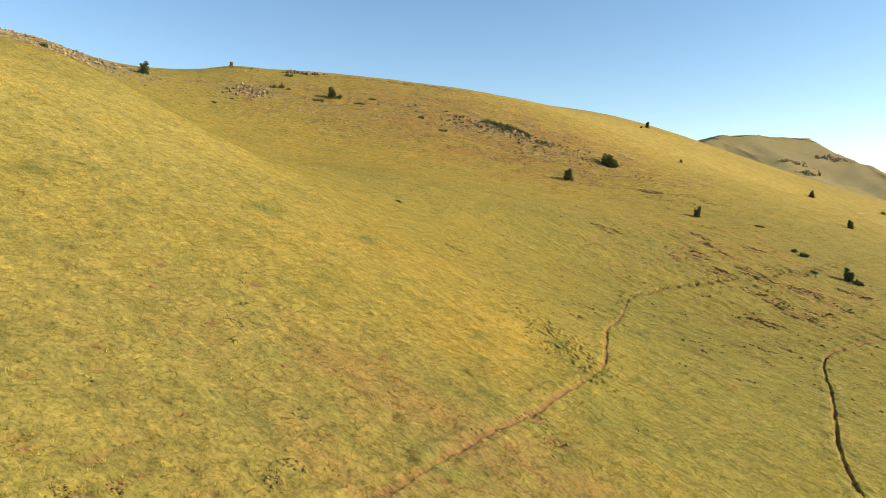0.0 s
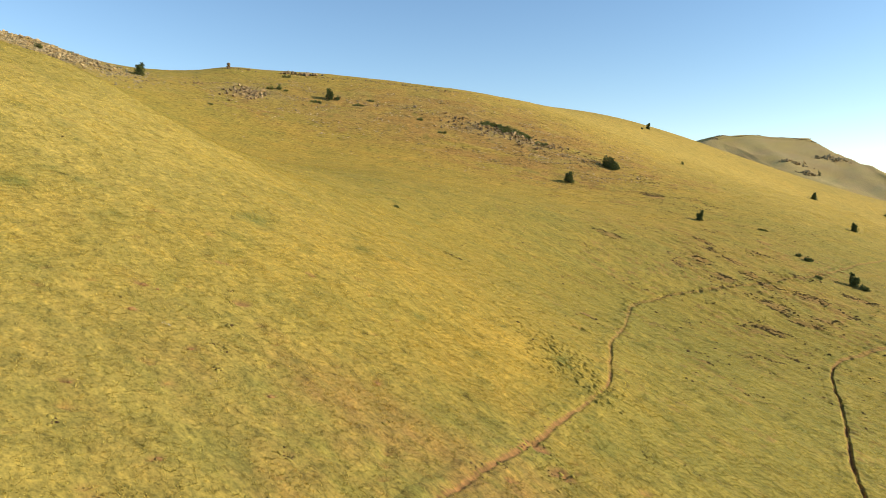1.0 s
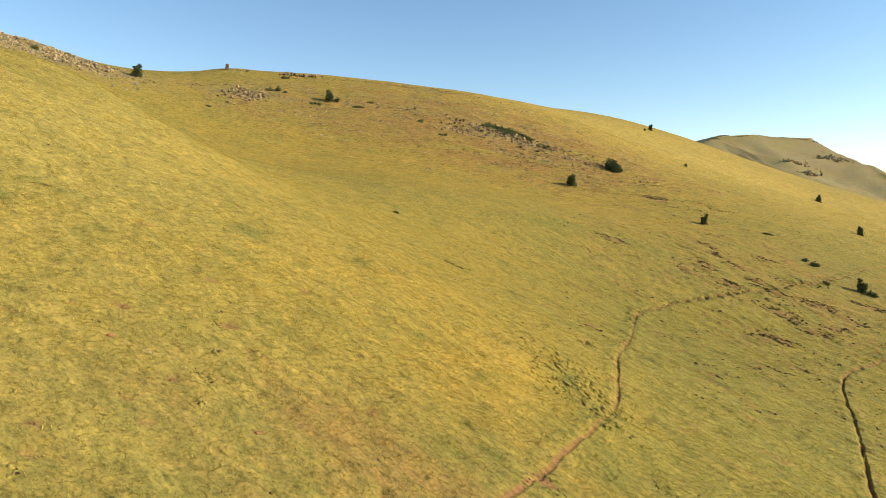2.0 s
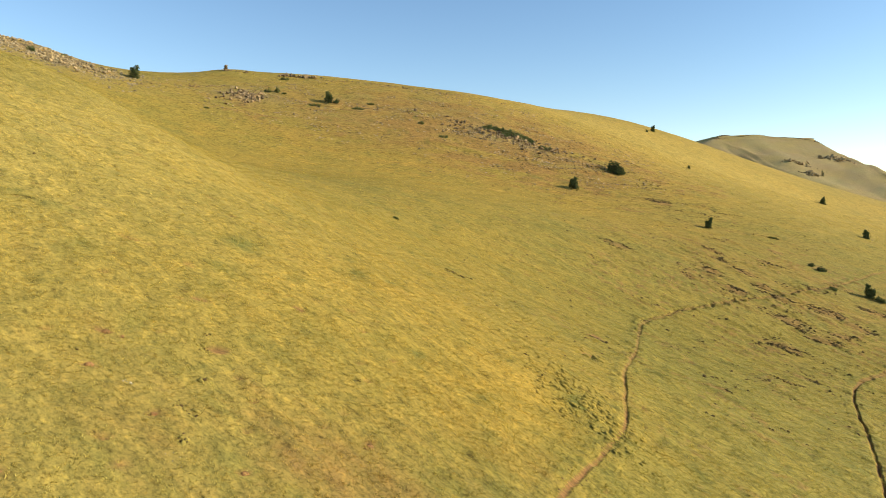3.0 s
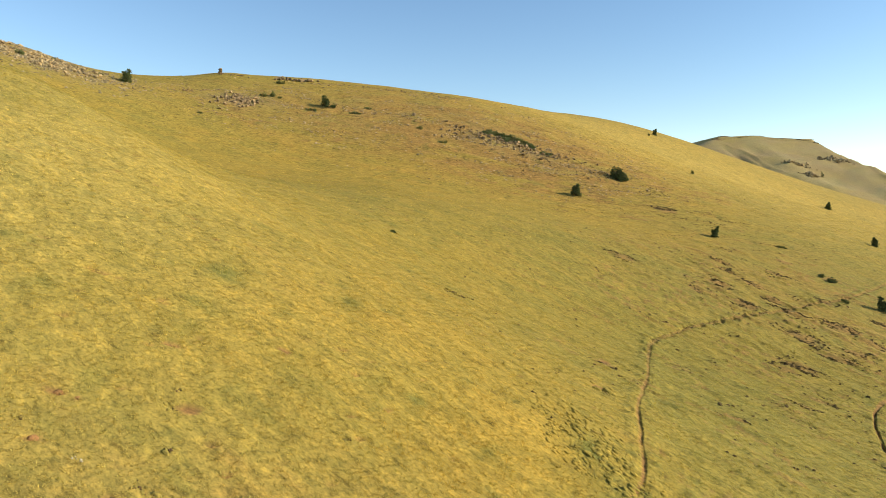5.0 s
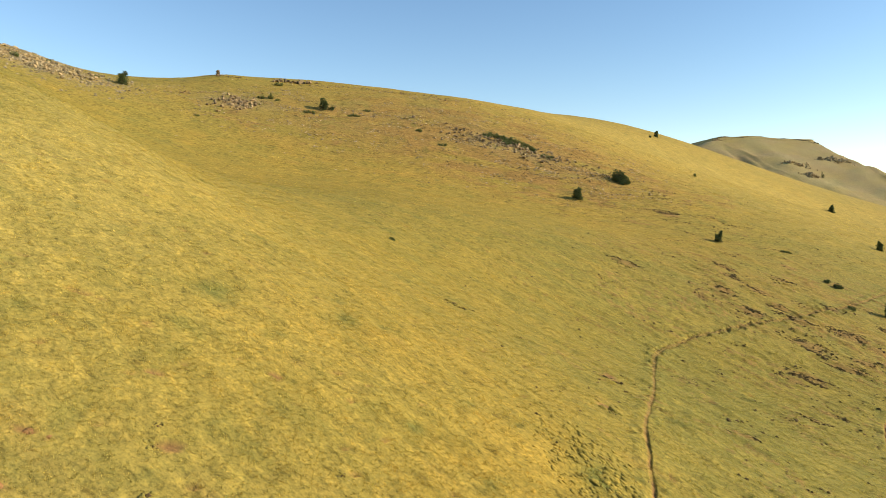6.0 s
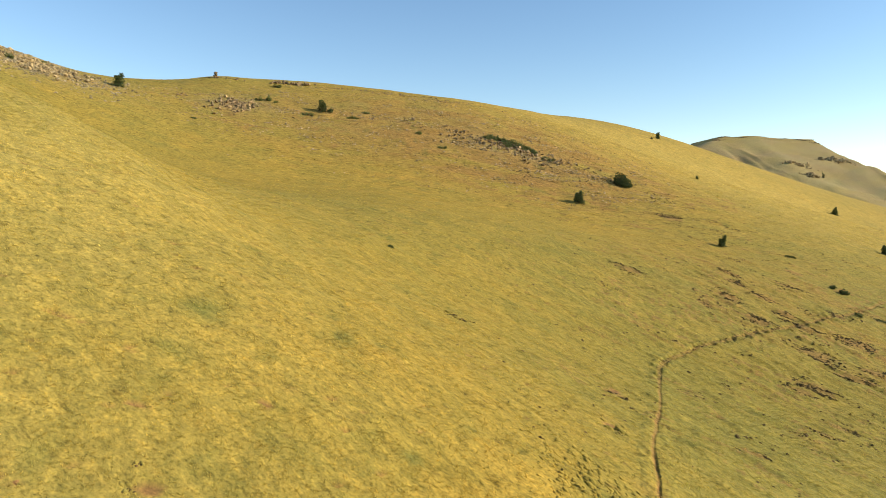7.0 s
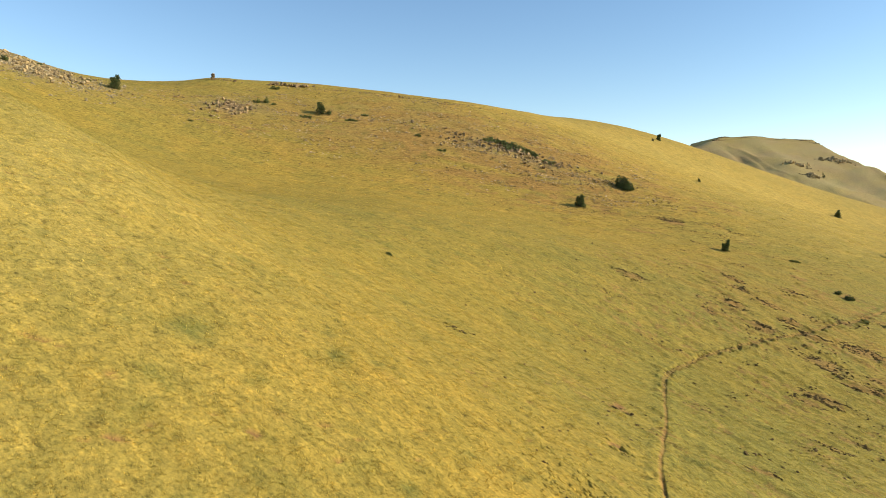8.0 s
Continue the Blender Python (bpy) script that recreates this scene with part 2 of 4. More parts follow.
def relief(x, y):
    """Height of the ground with its unevenness and the worn paths; also what grows there."""
    x, y = np.ravel(x), np.ravel(y)
    reach = np.clip(1.4 - np.hypot(x, y) / 400, 0.15, 1)
    h = land(x, y)
    h = h + 0.12 * fbm(x, y, 6.0, 21) * reach + (0.09 * combed(x, y, 0.8, 22) + 0.05 * grain(x, y, 0.5, 23)) * reach * (1 - step(80, 115, y))
    # low scarps and terraces trodden across the steeper ground
    rough = np.clip(blob(x, y, 44, 90, 26, 26) + blob(x, y, 0, 145, 55, 13) + blob(x, y, 25, 136, 20, 14) + 0.6 * blob(x, y, 20, 52, 14, 26), 0, 1)
    n = combed(x, y, 1.2, 25)
    h = h + rough * (0.30 * np.abs(combed(x, y, 2.2, 26)) + 0.22 * step(0.12, 0.32, n))
    heap = np.clip(rough * np.exp(-((n - 0.22) / 0.075) ** 2) * 1.15 * step(-0.15, 0.3, fbm(x, y, 9, 30)), 0, 1)
    h = h + 0.34 * blob(x, y, 6.8, 37.7, 1.6, 3.2, 20) * np.abs(fbm(x, y, 0.9, 27, 2))
    gold, green, heath, bare = cover(x, y)
    heath = np.where(heap > 0.25, np.maximum(heath, 0.4 + heap * 1.0), heath)
    h = h - 0.09 * bare
    near_path = np.minimum(*(np.abs(from_run(x, y, run)[0]) for run in (RUN_MAIN, RUN_SIDE)))
    # dug hollows, lowered; brown earth with their shade put into the colour
    pit = step(0.52, 0.64, fbm(x, y, 0.9, 28) + 0.30 * fbm(x, y, 9.0, 29)) * step(0.5, 1.0, near_path) * (1 - step(80, 100, y))
    pit = np.maximum(pit, step(0.30, 0.5, scarred(x, y)) * step(0.05, 0.30, combed(x, y, 0.8, 19)))
    h = h - 0.16 * pit
    heath = np.maximum(heath, 1.25 * pit)
    for run, half, deep in ((RUN_MAIN, 0.098, 0.07), (RUN_SIDE, 0.115, 0.28)):
        d, at = from_run(x, y, run)
        n = grain(x, y, 0.6, 31) * 0.016 + grain(x, y, 2.5, 32) * 0.026
        if run is RUN_MAIN:
            wide, cut_deep = 1 + 0.3 * np.exp(-((at - 27.5) / 3.0) ** 2) + 0.12 * step(40, 46, at) + 0.7 * step(58, 72, at), deep + 0.07 * step(36, 39, at) * (1 - step(43, 48, at))
            hoof = step(64, 70, at) * (1 - step(84, 92, at)) * step(0.15, 0.35, grain(x, y, 0.7, 34)) * (np.abs(d) < 0.45)
            h = h - 0.14 * hoof
            worn = 1 - 0.30 * step(38, 46, at) - 0.25 * step(54, 66, at)
        else:
            wide, cut_deep = 1 + 1.0 * step(64, 70, at), deep * (1 - 0.8 * step(63, 68, at))
            worn = 1 - 0.4 * step(64, 70, at)
        inside = 1 - step(half * 1.1, half * 1.5, np.abs(d) / wide + n)
        cut = 1 - step(half * 1.0, half * 1.5, np.abs(d) / wide + n)
        h = h - cut_deep * cut * (0.8 + 0.2 * np.clip(d / half, -1, 1))
        h = h + 0.06 * np.exp(-((np.abs(d) - 0.5) / 0.2) ** 2) * (grain(x, y, 0.5, 33) + 0.4)
        bare = np.maximum(bare, inside * worn)
        green = np.maximum(green, 0.4 * np.exp(-((np.abs(d) - 0.65) / 0.35) ** 2) * (0.6 + grain(x, y, 0.7, 35)))
    return h, gold, np.clip(green, 0, 1), heath, bare


# ---------------------------------------------------------------- materials
def material(name, rough=0.9):
    m = bpy.data.materials.new(name)
    m.use_nodes = True
    b = m.node_tree.nodes["Principled BSDF"]
    b.inputs["Roughness"].default_value = rough
    b.inputs["Specular IOR Level"].default_value = 0.15
    return m, m.node_tree, b


def noise_node(tree, scale, detail=4.0, rough=0.6, stretch=None, turn=0.0):
    geo = tree.nodes.new("ShaderNodeNewGeometry")
    tex = tree.nodes.new("ShaderNodeTexNoise")
    tex.inputs["Scale"].default_value, tex.inputs["Detail"].default_value, tex.inputs["Roughness"].default_value = scale, detail, rough
    if stretch:
        mp = tree.nodes.new("ShaderNodeMapping")
        mp.vector_type = "TEXTURE"
        mp.inputs["Scale"].default_value = [1 / q for q in stretch]
        mp.inputs["Rotation"].default_value = (0, 0, radians(turn))
        tree.links.new(geo.outputs["Position"], mp.inputs["Vector"])
        tree.links.new(mp.outputs[0], tex.inputs["Vector"])
    else:
        tree.links.new(geo.outputs["Position"], tex.inputs["Vector"])
    return tex


def ramp(tree, src, stops):
    r = tree.nodes.new("ShaderNodeValToRGB")
    while len(r.color_ramp.elements) < len(stops):
        r.color_ramp.elements.new(0.5)
    for e, (p, c) in zip(r.color_ramp.elements, stops):
        e.position, e.color = p, (*c, 1)
    tree.links.new(src, r.inputs["Fac"])
    return r


def mixed(tree, kind, fac, a, b):
    m = tree.nodes.new("ShaderNodeMix")
    m.data_type, m.blend_type = "RGBA", kind
    m.inputs["Factor"].default_value = fac
    tree.links.new(a, m.inputs["A"])
    tree.links.new(b, m.inputs["B"])
    return m.outputs["Result"]


def turf_material(name, bump=0.6):
    """Ground whose growth comes from the attribute cover, broken up by three scales of grain combed down the slope. The
    dark ends of n1 and n3 also put shade between tufts into the colour.
    """
    m, tree, b = material(name, 0.95)
    at = tree.nodes.new("ShaderNodeAttribute")
    at.attribute_name = "cover"
    n0 = noise_node(tree, 0.55, 4, 0.65, (0.7, 1.0, 0.4), FALL)
    n1 = noise_node(tree, 2.6, 5, 0.7, (0.60, 1.0, 0.3), FALL)
    n1_far = noise_node(tree, 2.3, 6, 0.75, (0.45, 1.0, 1.5))
    n2 = noise_node(tree, 8.0, 4, 0.75, (0.75, 1.0, 0.4), FALL)
    geo = tree.nodes.new("ShaderNodeNewGeometry")
    split = tree.nodes.new("ShaderNodeSeparateXYZ")
    tree.links.new(geo.outputs["Position"], split.inputs[0])
    there = tree.nodes.new("ShaderNodeMapRange")
    there.inputs["From Min"].default_value, there.inputs["From Max"].default_value = 98, 122
    tree.links.new(split.outputs["Y"], there.inputs["Value"])
    n1_mix = tree.nodes.new("ShaderNodeMix")
    tree.links.new(there.outputs[0], n1_mix.inputs["Factor"])
    tree.links.new(n1.outputs["Fac"], n1_mix.inputs["A"])
    tree.links.new(n1_far.outputs["Fac"], n1_mix.inputs["B"])
    c = mixed(tree, "MULTIPLY", 1.0, at.outputs["Color"], ramp(tree, n0.outputs["Fac"], [(0.30, (0.86, 0.89, 0.86)), (0.5, (1, 1, 1)), (0.70, (1.14, 1.11, 1.06))]).outputs["Color"])
    grain_near = ramp(tree, n1.outputs["Fac"], [(0.30, (0.42, 0.43, 0.39)), (0.42, (0.82, 0.84, 0.80)), (0.55, (1.05, 1.04, 1.0)), (0.70, (1.38, 1.31, 1.16))])
    grain_far = ramp(tree, n1_far.outputs["Fac"], [(0.35, (0.42, 0.40, 0.36)), (0.44, (0.90, 0.89, 0.86)), (0.55, (1.10, 1.08, 1.04)), (0.66, (1.50, 1.42, 1.30))])
    grains = mixed(tree, "MIX", 0.5, grain_near.outputs["Color"], grain_far.outputs["Color"])
    tree.links.new(there.outputs[0], grains.node.inputs["Factor"])
    c = mixed(tree, "MULTIPLY", 1.0, c, grains)
    c = mixed(tree, "MULTIPLY", 0.9, c, ramp(tree, n2.outputs["Fac"], [(0.32, (0.50, 0.52, 0.48)), (0.5, (1, 1, 1)), (0.68, (1.40, 1.34, 1.2))]).outputs["Color"])
    # sparse dark streaks: the shade of small hollows put into the colour
    n3 = noise_node(tree, 1.3, 6, 0.78, (0.55, 1.0, 0.35), FALL + 6)
    c = mixed(tree, "MULTIPLY", 1.0, c, ramp(tree, n3.outputs["Fac"], [(0.33, (0.50, 0.48, 0.43)), (0.42, (0.97, 0.97, 0.96)), (0.62, (1.0, 1.0, 1.0)), (0.72, (1.14, 1.11, 1.05))]).outputs["Color"])
    tree.links.new(c, b.inputs["Base Color"])
    bp = tree.nodes.new("ShaderNodeBump")
    bp.inputs["Distance"].default_value = 0.11
    calm = tree.nodes.new("ShaderNodeMath")
    calm.operation = "MULTIPLY_ADD"
    calm.inputs[1].default_value, calm.inputs[2].default_value = -0.95 * bump, bump
    tree.links.new(at.outputs["Alpha"], calm.inputs[0])
    tree.links.new(calm.outputs[0], bp.inputs["Strength"])
    add = tree.nodes.new("ShaderNodeMath")
    add.operation = "MULTIPLY_ADD"
    add.inputs[1].default_value = 0.20
    tree.links.new(n2.outputs["Fac"], add.inputs[0])
    tree.links.new(n1_mix.outputs["Result"], add.inputs[2])
    tree.links.new(add.outputs[0], bp.inputs["Height"])
    tree.links.new(bp.outputs[0], b.inputs["Normal"])
    return m


def blade_material():
    m, tree, b = material("grass_blades", 0.8)
    at = tree.nodes.new("ShaderNodeAttribute")
    at.attribute_name = "cover"
    tree.links.new(at.outputs["Color"], b.inputs["Base Color"])
    tr = tree.nodes.new("ShaderNodeBsdfTranslucent")
    dim = tree.nodes.new("ShaderNodeMix")
    dim.data_type, dim.blend_type = "RGBA", "MULTIPLY"
    dim.inputs["Factor"].default_value, dim.inputs["B"].default_value = 1.0, (0.62, 0.68, 0.60, 1)
    tree.links.new(at.outputs["Color"], dim.inputs["A"])
    tree.links.new(dim.outputs["Result"], tr.inputs["Color"])
    mx = tree.nodes.new("ShaderNodeAddShader")
    tree.links.new(b.outputs[0], mx.inputs[0])
    tree.links.new(tr.outputs[0], mx.inputs[1])
    tree.links.new(mx.outputs[0], tree.nodes["Material Output"].inputs["Surface"])
    return m


def stone_material(name, dark, light, scale=2.5):
    m, tree, b = material(name, 0.9)
    n = noise_node(tree, scale, 8, 0.65)
    info = tree.nodes.new("ShaderNodeObjectInfo")
    var = ramp(tree, info.outputs["Random"], [(0.0, (0.5, 0.48, 0.46)), (0.5, (0.95, 0.93, 0.88)), (1.0, (1.35, 1.28, 1.12))])
    c = mixed(tree, "MULTIPLY", 1.0, ramp(tree, n.outputs["Fac"], [(0.3, dark), (0.7, light)]).outputs["Color"], var.outputs["Color"])
    n2 = noise_node(tree, 9.0, 4, 0.6)
    tree.links.new(c, b.inputs["Base Color"])
    bp = tree.nodes.new("ShaderNodeBump")
    bp.inputs["Strength"].default_value, bp.inputs["Distance"].default_value = 0.6, 0.08
    tree.links.new(n2.outputs["Fac"], bp.inputs["Height"])
    tree.links.new(bp.outputs[0], b.inputs["Normal"])
    return m


def leaf_material(name, dark, light):
    m, tree, b = material(name, 0.7)
    geo = tree.nodes.new("ShaderNodeNewGeometry")
    r = ramp(tree, geo.outputs["Random Per Island"], [(0.0, dark), (1.0, light)])
    tree.links.new(r.outputs["Color"], b.inputs["Base Color"])
    tr = tree.nodes.new("ShaderNodeBsdfTranslucent")
    tree.links.new(r.outputs["Color"], tr.inputs["Color"])
    mx = tree.nodes.new("ShaderNodeMixShader")
    mx.inputs[0].default_value = 0.2
    tree.links.new(b.outputs[0], mx.inputs[1])
    tree.links.new(tr.outputs[0], mx.inputs[2])
    tree.links.new(mx.outputs[0], tree.nodes["Material Output"].inputs["Surface"])
    return m


TURF = turf_material("hill_turf", 0.28)
BLADES = blade_material()
EARTH = turf_material("dug_earth", 0.5)
STONE = stone_material("weathered_stone", (0.16, 0.108, 0.058), (0.46, 0.340, 0.185))
STONE_DARK = stone_material("lichened_stone", (0.115, 0.082, 0.044), (0.36, 0.265, 0.148))
STONE_PALE = stone_material("sunbleached_stone", (0.21, 0.155, 0.078), (0.52, 0.40, 0.215))
NEEDLES = leaf_material("pine_needles", (0.050, 0.072, 0.024), (0.17, 0.195, 0.068))
JUNIPER = leaf_material("juniper_leaves", (0.12, 0.15, 0.045), (0.28, 0.30, 0.11))
CUSHION = leaf_material("cushion_leaves", (0.13, 0.15, 0.045), (0.28, 0.28, 0.09))
BARK, bark_tree, bark_b = material("pine_bark", 0.95)
bark_tree.links.new(ramp(bark_tree, noise_node(bark_tree, 18, 5, 0.7).outputs["Fac"], [(0.3, (0.05, 0.035, 0.025)), (0.7, (0.16, 0.11, 0.075))]).outputs["Color"], bark_b.inputs["Base Color"])


# ---------------------------------------------------------------- the ground, one sheet
def lines(start, end, fine0, fine1, pace, growth, behind):
    """Grid lines: even between fine0 and fine1, ever wider outside, up to 12 m within 1,200 m."""
    def outward(origin, limit, way):
        run, s = [origin], pace
        while (limit - run[-1]) * way > 0:
            s *= 1 + growth * (1 if s < 1.6 else 3) * (1 if way > 0 else behind)
            if abs(run[-1]) < 1200 and way > 0:
                s = min(s, 12.0)
            run.append(run[-1] + s * way)
        return run
    return np.array(outward(fine0, start, -1)[:0:-1] + list(np.arange(fine0, fine1, pace)) + outward(fine1, end, 1))


def sheet_mesh(name, verts, faces, colours, smooth=True, bare=None):
    me = bpy.data.meshes.new(name)
    me.vertices.add(len(verts))
    me.vertices.foreach_set("co", np.asarray(verts, np.float32).ravel())
    k = faces.shape[1]
    me.loops.add(faces.size)
    me.loops.foreach_set("vertex_index", faces.astype(np.int32).ravel())
    me.polygons.add(len(faces))
    me.polygons.foreach_set("loop_start", np.arange(0, faces.size, k, dtype=np.int32))
    me.polygons.foreach_set("use_smooth", np.full(len(faces), smooth))
    if colours is not None:
        a = me.attributes.new("cover", "FLOAT_COLOR", "POINT")
        a.data.foreach_set("color", np.column_stack([colours, np.zeros(len(verts)) if bare is None else bare]).astype(np.float32).ravel())
    me.update(calc_edges=True)
    return me


GX = lines(-3800, 4200, -22, 48, 0.27, 0.013, 1)
GY = lines(-3500, 4500, 13, 78, 0.26, 0.011, 5)
GY = np.concatenate([GY[GY < 78], np.arange(78, 124, 0.42), np.arange(124, 172, 0.52), GY[GY > 172.5]])
GX = np.unique(np.concatenate([GX, np.arange(418, 450, 3.0), np.arange(578, 612, 4.0)]))
GY = np.unique(np.concatenate([GY, np.arange(1018, 1052, 3.0)]))
gx, gy = np.meshgrid(GX, GY)
gh, g_gold, g_green, g_heath, g_bare = relief(gx, gy)
ground_verts = np.column_stack([gx.ravel(), gy.ravel(), gh])
# far ground: extra heath, and haze put into its colour by pale
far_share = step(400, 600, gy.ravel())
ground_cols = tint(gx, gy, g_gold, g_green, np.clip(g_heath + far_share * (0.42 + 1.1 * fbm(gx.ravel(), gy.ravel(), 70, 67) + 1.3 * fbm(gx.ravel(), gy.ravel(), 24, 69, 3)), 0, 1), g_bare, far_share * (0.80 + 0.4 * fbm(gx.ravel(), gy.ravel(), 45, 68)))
nx, ny = len(GX), len(GY)
corner = (np.arange(ny - 1)[:, None] * nx + np.arange(nx - 1)[None, :]).ravel()
quads = np.column_stack([corner, corner + 1, corner + nx + 1, corner + nx])


def only(faces):
    used, back = np.unique(faces, return_inverse=True)
    return ground_verts[used], back.reshape(faces.shape), ground_cols[used], True, g_bare[used]


mid = ground_verts[quads].mean(1)
d_main, _ = from_run(mid[:, 0], mid[:, 1], RUN_MAIN[8:-8])
d_side, _ = from_run(mid[:, 0], mid[:, 1], RUN_SIDE[8:-8])
open_cut = (np.abs(d_main) < 0.50) | (np.abs(d_side) < 0.50)
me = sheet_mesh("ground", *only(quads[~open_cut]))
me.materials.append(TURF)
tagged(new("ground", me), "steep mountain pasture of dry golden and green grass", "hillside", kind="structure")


def path_strip(run, label):
    """A trodden path with its grassy banks, finer than the sheet and lapping a hand's width over it."""
    t = np.gradient(run, axis=0)
    t /= np.hypot(t[:, 0], t[:, 1])[:, None]
    for _ in range(12):
        t[1:-1] = (t[:-2] + 2 * t[1:-1] + t[2:]) / 4
    at = np.arange(0, len(run) - 1, 0.5)
    k = np.arange(len(run))
    px, py, tx, ty = (np.interp(at, k, q) for q in (run[:, 0], run[:, 1], t[:, 0], t[:, 1]))
    w = np.concatenate([np.arange(-0.95, -0.4, 0.11), np.arange(-0.4, 0.4, 0.045), np.arange(0.4, 0.97, 0.11)])
    x, y = px[:, None] + ty[:, None] * w, py[:, None] - tx[:, None] * w
    h, gold, green, heath, bare = relief(x, y)
    m, n = x.shape
    c = (np.arange(m - 1)[:, None] * n + np.arange(n - 1)[None, :]).ravel()
    lift = np.tile(0.012 - 0.05 * step(0.85, 0.95, np.abs(w)), m)
    me = sheet_mesh("dirt_path", np.column_stack([x.ravel(), y.ravel(), h + lift]), np.column_stack([c, c + 1, c + n + 1, c + n]), tint(x, y, gold, green, heath, bare), True, bare)
    me.materials.append(TURF)
    tagged(new("dirt_path", me), label, "path", kind="structure")


path_strip(RUN_MAIN, "narrow reddish earth path trodden across the pasture")
path_strip(RUN_SIDE, "sunken narrow earth path worn into the grass slope")


def ground_z(x, y):
    return relief(np.array([float(x)]), np.array([float(y)]))[0][0]


# ---------------------------------------------------------------- grass
def face_up(p0, p1, p2):
    """Corners of the blades in the order that turns each one's face to the sky."""
    u, v = p1 - p0, p2 - p0
    down = (u[:, 0] * v[:, 1] - u[:, 1] * v[:, 0]) < 0
    q0, q1 = np.where(down[:, None], p1, p0), np.where(down[:, None], p0, p1)
    return np.stack([q0, q1, p2], 1).reshape(-1, 3)


def tufts(name, label, count, box, height, width, blades, seed):
    """Tufts of bent blades over a stretch of the plan, in loose drifts, each tuft straw or green in its own measure."""
    rng = np.random.default_rng(seed)
    x, y = rng.uniform(box[0], box[1], count), rng.uniform(box[2], box[3], count)
    keep = (np.abs(x) < 0.73 * y + 3) & (rng.random(count) < 0.66 + 0.9 * combed(x, y, 1.1, 41, 2))
    x, y = x[keep], y[keep]
    h, gold, green, heath, bare = relief(x, y)
    keep = bare < 0.18
    x, y, h, gold, green, heath, bare = (q[keep] for q in (x, y, h, gold, green, heath, bare))
    n = len(x)
    tall = height * rng.lognormal(0, 0.38, n) * (0.85 + 0.25 * green + 0.25 * gold)
    own = np.clip(gold + rng.normal(-0.06, 0.26, n), 0, 1.05)
    col = tint(x, y, own, green * rng.uniform(0.2, 1.1, n), heath * rng.uniform(0.3, 1.0, n), bare * 0) * rng.lognormal(-0.10, 0.16, n)[:, None]
    k = n * blades
    rep = np.repeat(np.arange(n), blades)
    a = rng.uniform(0, 2 * math.pi, k)
    r = np.sqrt(rng.random(k)) * tall[rep] * 0.55
    bx, by = x[rep] + np.cos(a) * r, y[rep] + np.sin(a) * r
    w = width * rng.uniform(0.6, 1.4, k)
    ln = tall[rep] * rng.uniform(0.6, 1.15, k)
    lean = rng.uniform(0, 2 * math.pi, n)[rep]
    t = a + rng.normal(0, 0.7, k) + math.pi / 2
    z0 = h[rep] - 0.004
    p0 = np.column_stack([bx - np.cos(t) * w, by - np.sin(t) * w, z0])
    p1 = np.column_stack([bx + np.cos(t) * w, by + np.sin(t) * w, z0])
    out = rng.uniform(0.2, 0.8, k) * ln
    slope_x, slope_y = (land(x + 0.5, y) - land(x - 0.5, y))[rep], (land(x, y + 0.5) - land(x, y - 0.5))[rep]
    dx, dy = np.cos(a) * out * 0.7 + np.cos(lean) * 0.35 * ln, np.sin(a) * out * 0.7 + np.sin(lean) * 0.35 * ln
    p2 = np.column_stack([bx + dx, by + dy, z0 + dx * slope_x + dy * slope_y + ln * 0.42])
    verts = face_up(p0, p1, p2)
    faces = np.arange(3 * k).reshape(-1, 3)
    cols = np.repeat(col[rep] * rng.uniform(0.8, 1.2, k)[:, None], 3, axis=0)
    me = sheet_mesh(name, verts, faces, cols, False)
    me.materials.append(BLADES)
    return tagged(new(name, me), label, "grass", kind="stuff")


tufts("grass", "short dry golden grass tufts on the near slope", 190000, (-30, 30, 9, 37), 0.088, 0.015, 6, 71)
tufts("grass", "golden and green grass tufts along the slope", 200000, (-58, 58, 37, 78), 0.115, 0.026, 4, 72)
tufts("grass", "far golden grass tufts high on the slope", 170000, (-100, 108, 78, 170), 0.15, 0.050, 3, 73)


def tussocks(name, label, spots, size, seed):
    """Dense dark-footed tussocks at the given places on the plan."""
    rng = np.random.default_rng(seed)
    x, y = spots
    h, gold, green, heath, bare = relief(x, y)
    n, blades = len(x), 16
    s = size * rng.lognormal(0, 0.4, n)
    col = tint(x, y, gold * 0.8, np.clip(green * 0.5 + 0.05, 0, 1), heath * 0.6, bare * 0) * rng.uniform(0.55, 0.9, n)[:, None]
    rep = np.repeat(np.arange(n), blades)
    k = n * blades
    a, r = rng.uniform(0, 2 * math.pi, k), np.sqrt(rng.random(k)) * s[rep]
    bx, by = x[rep] + np.cos(a) * r, y[rep] + np.sin(a) * r
    ln = s[rep] * rng.uniform(0.5, 0.95, k) * (1.15 - 0.5 * (r / s[rep]) ** 2)
    w = s[rep] * rng.uniform(0.10, 0.22, k)
    t = rng.uniform(0, 2 * math.pi, k)
    z0 = h[rep] - 0.03
    p0 = np.column_stack([bx - np.cos(t) * w, by - np.sin(t) * w, z0])
    p1 = np.column_stack([bx + np.cos(t) * w, by + np.sin(t) * w, z0])
    p2 = np.column_stack([bx + np.cos(a) * r * 0.3 - 0.45 * ln, by + np.sin(a) * r * 0.3 + 0.35 * ln, z0 + 0.75 * ln])
    me = sheet_mesh(name, face_up(p0, p1, p2), np.arange(3 * k).reshape(-1, 3), np.repeat(col[rep] * rng.uniform(0.8, 1.2, k)[:, None], 3, axis=0), False)
    me.materials.append(BLADES)
    return tagged(new(name, me), label, "grass", kind="stuff")


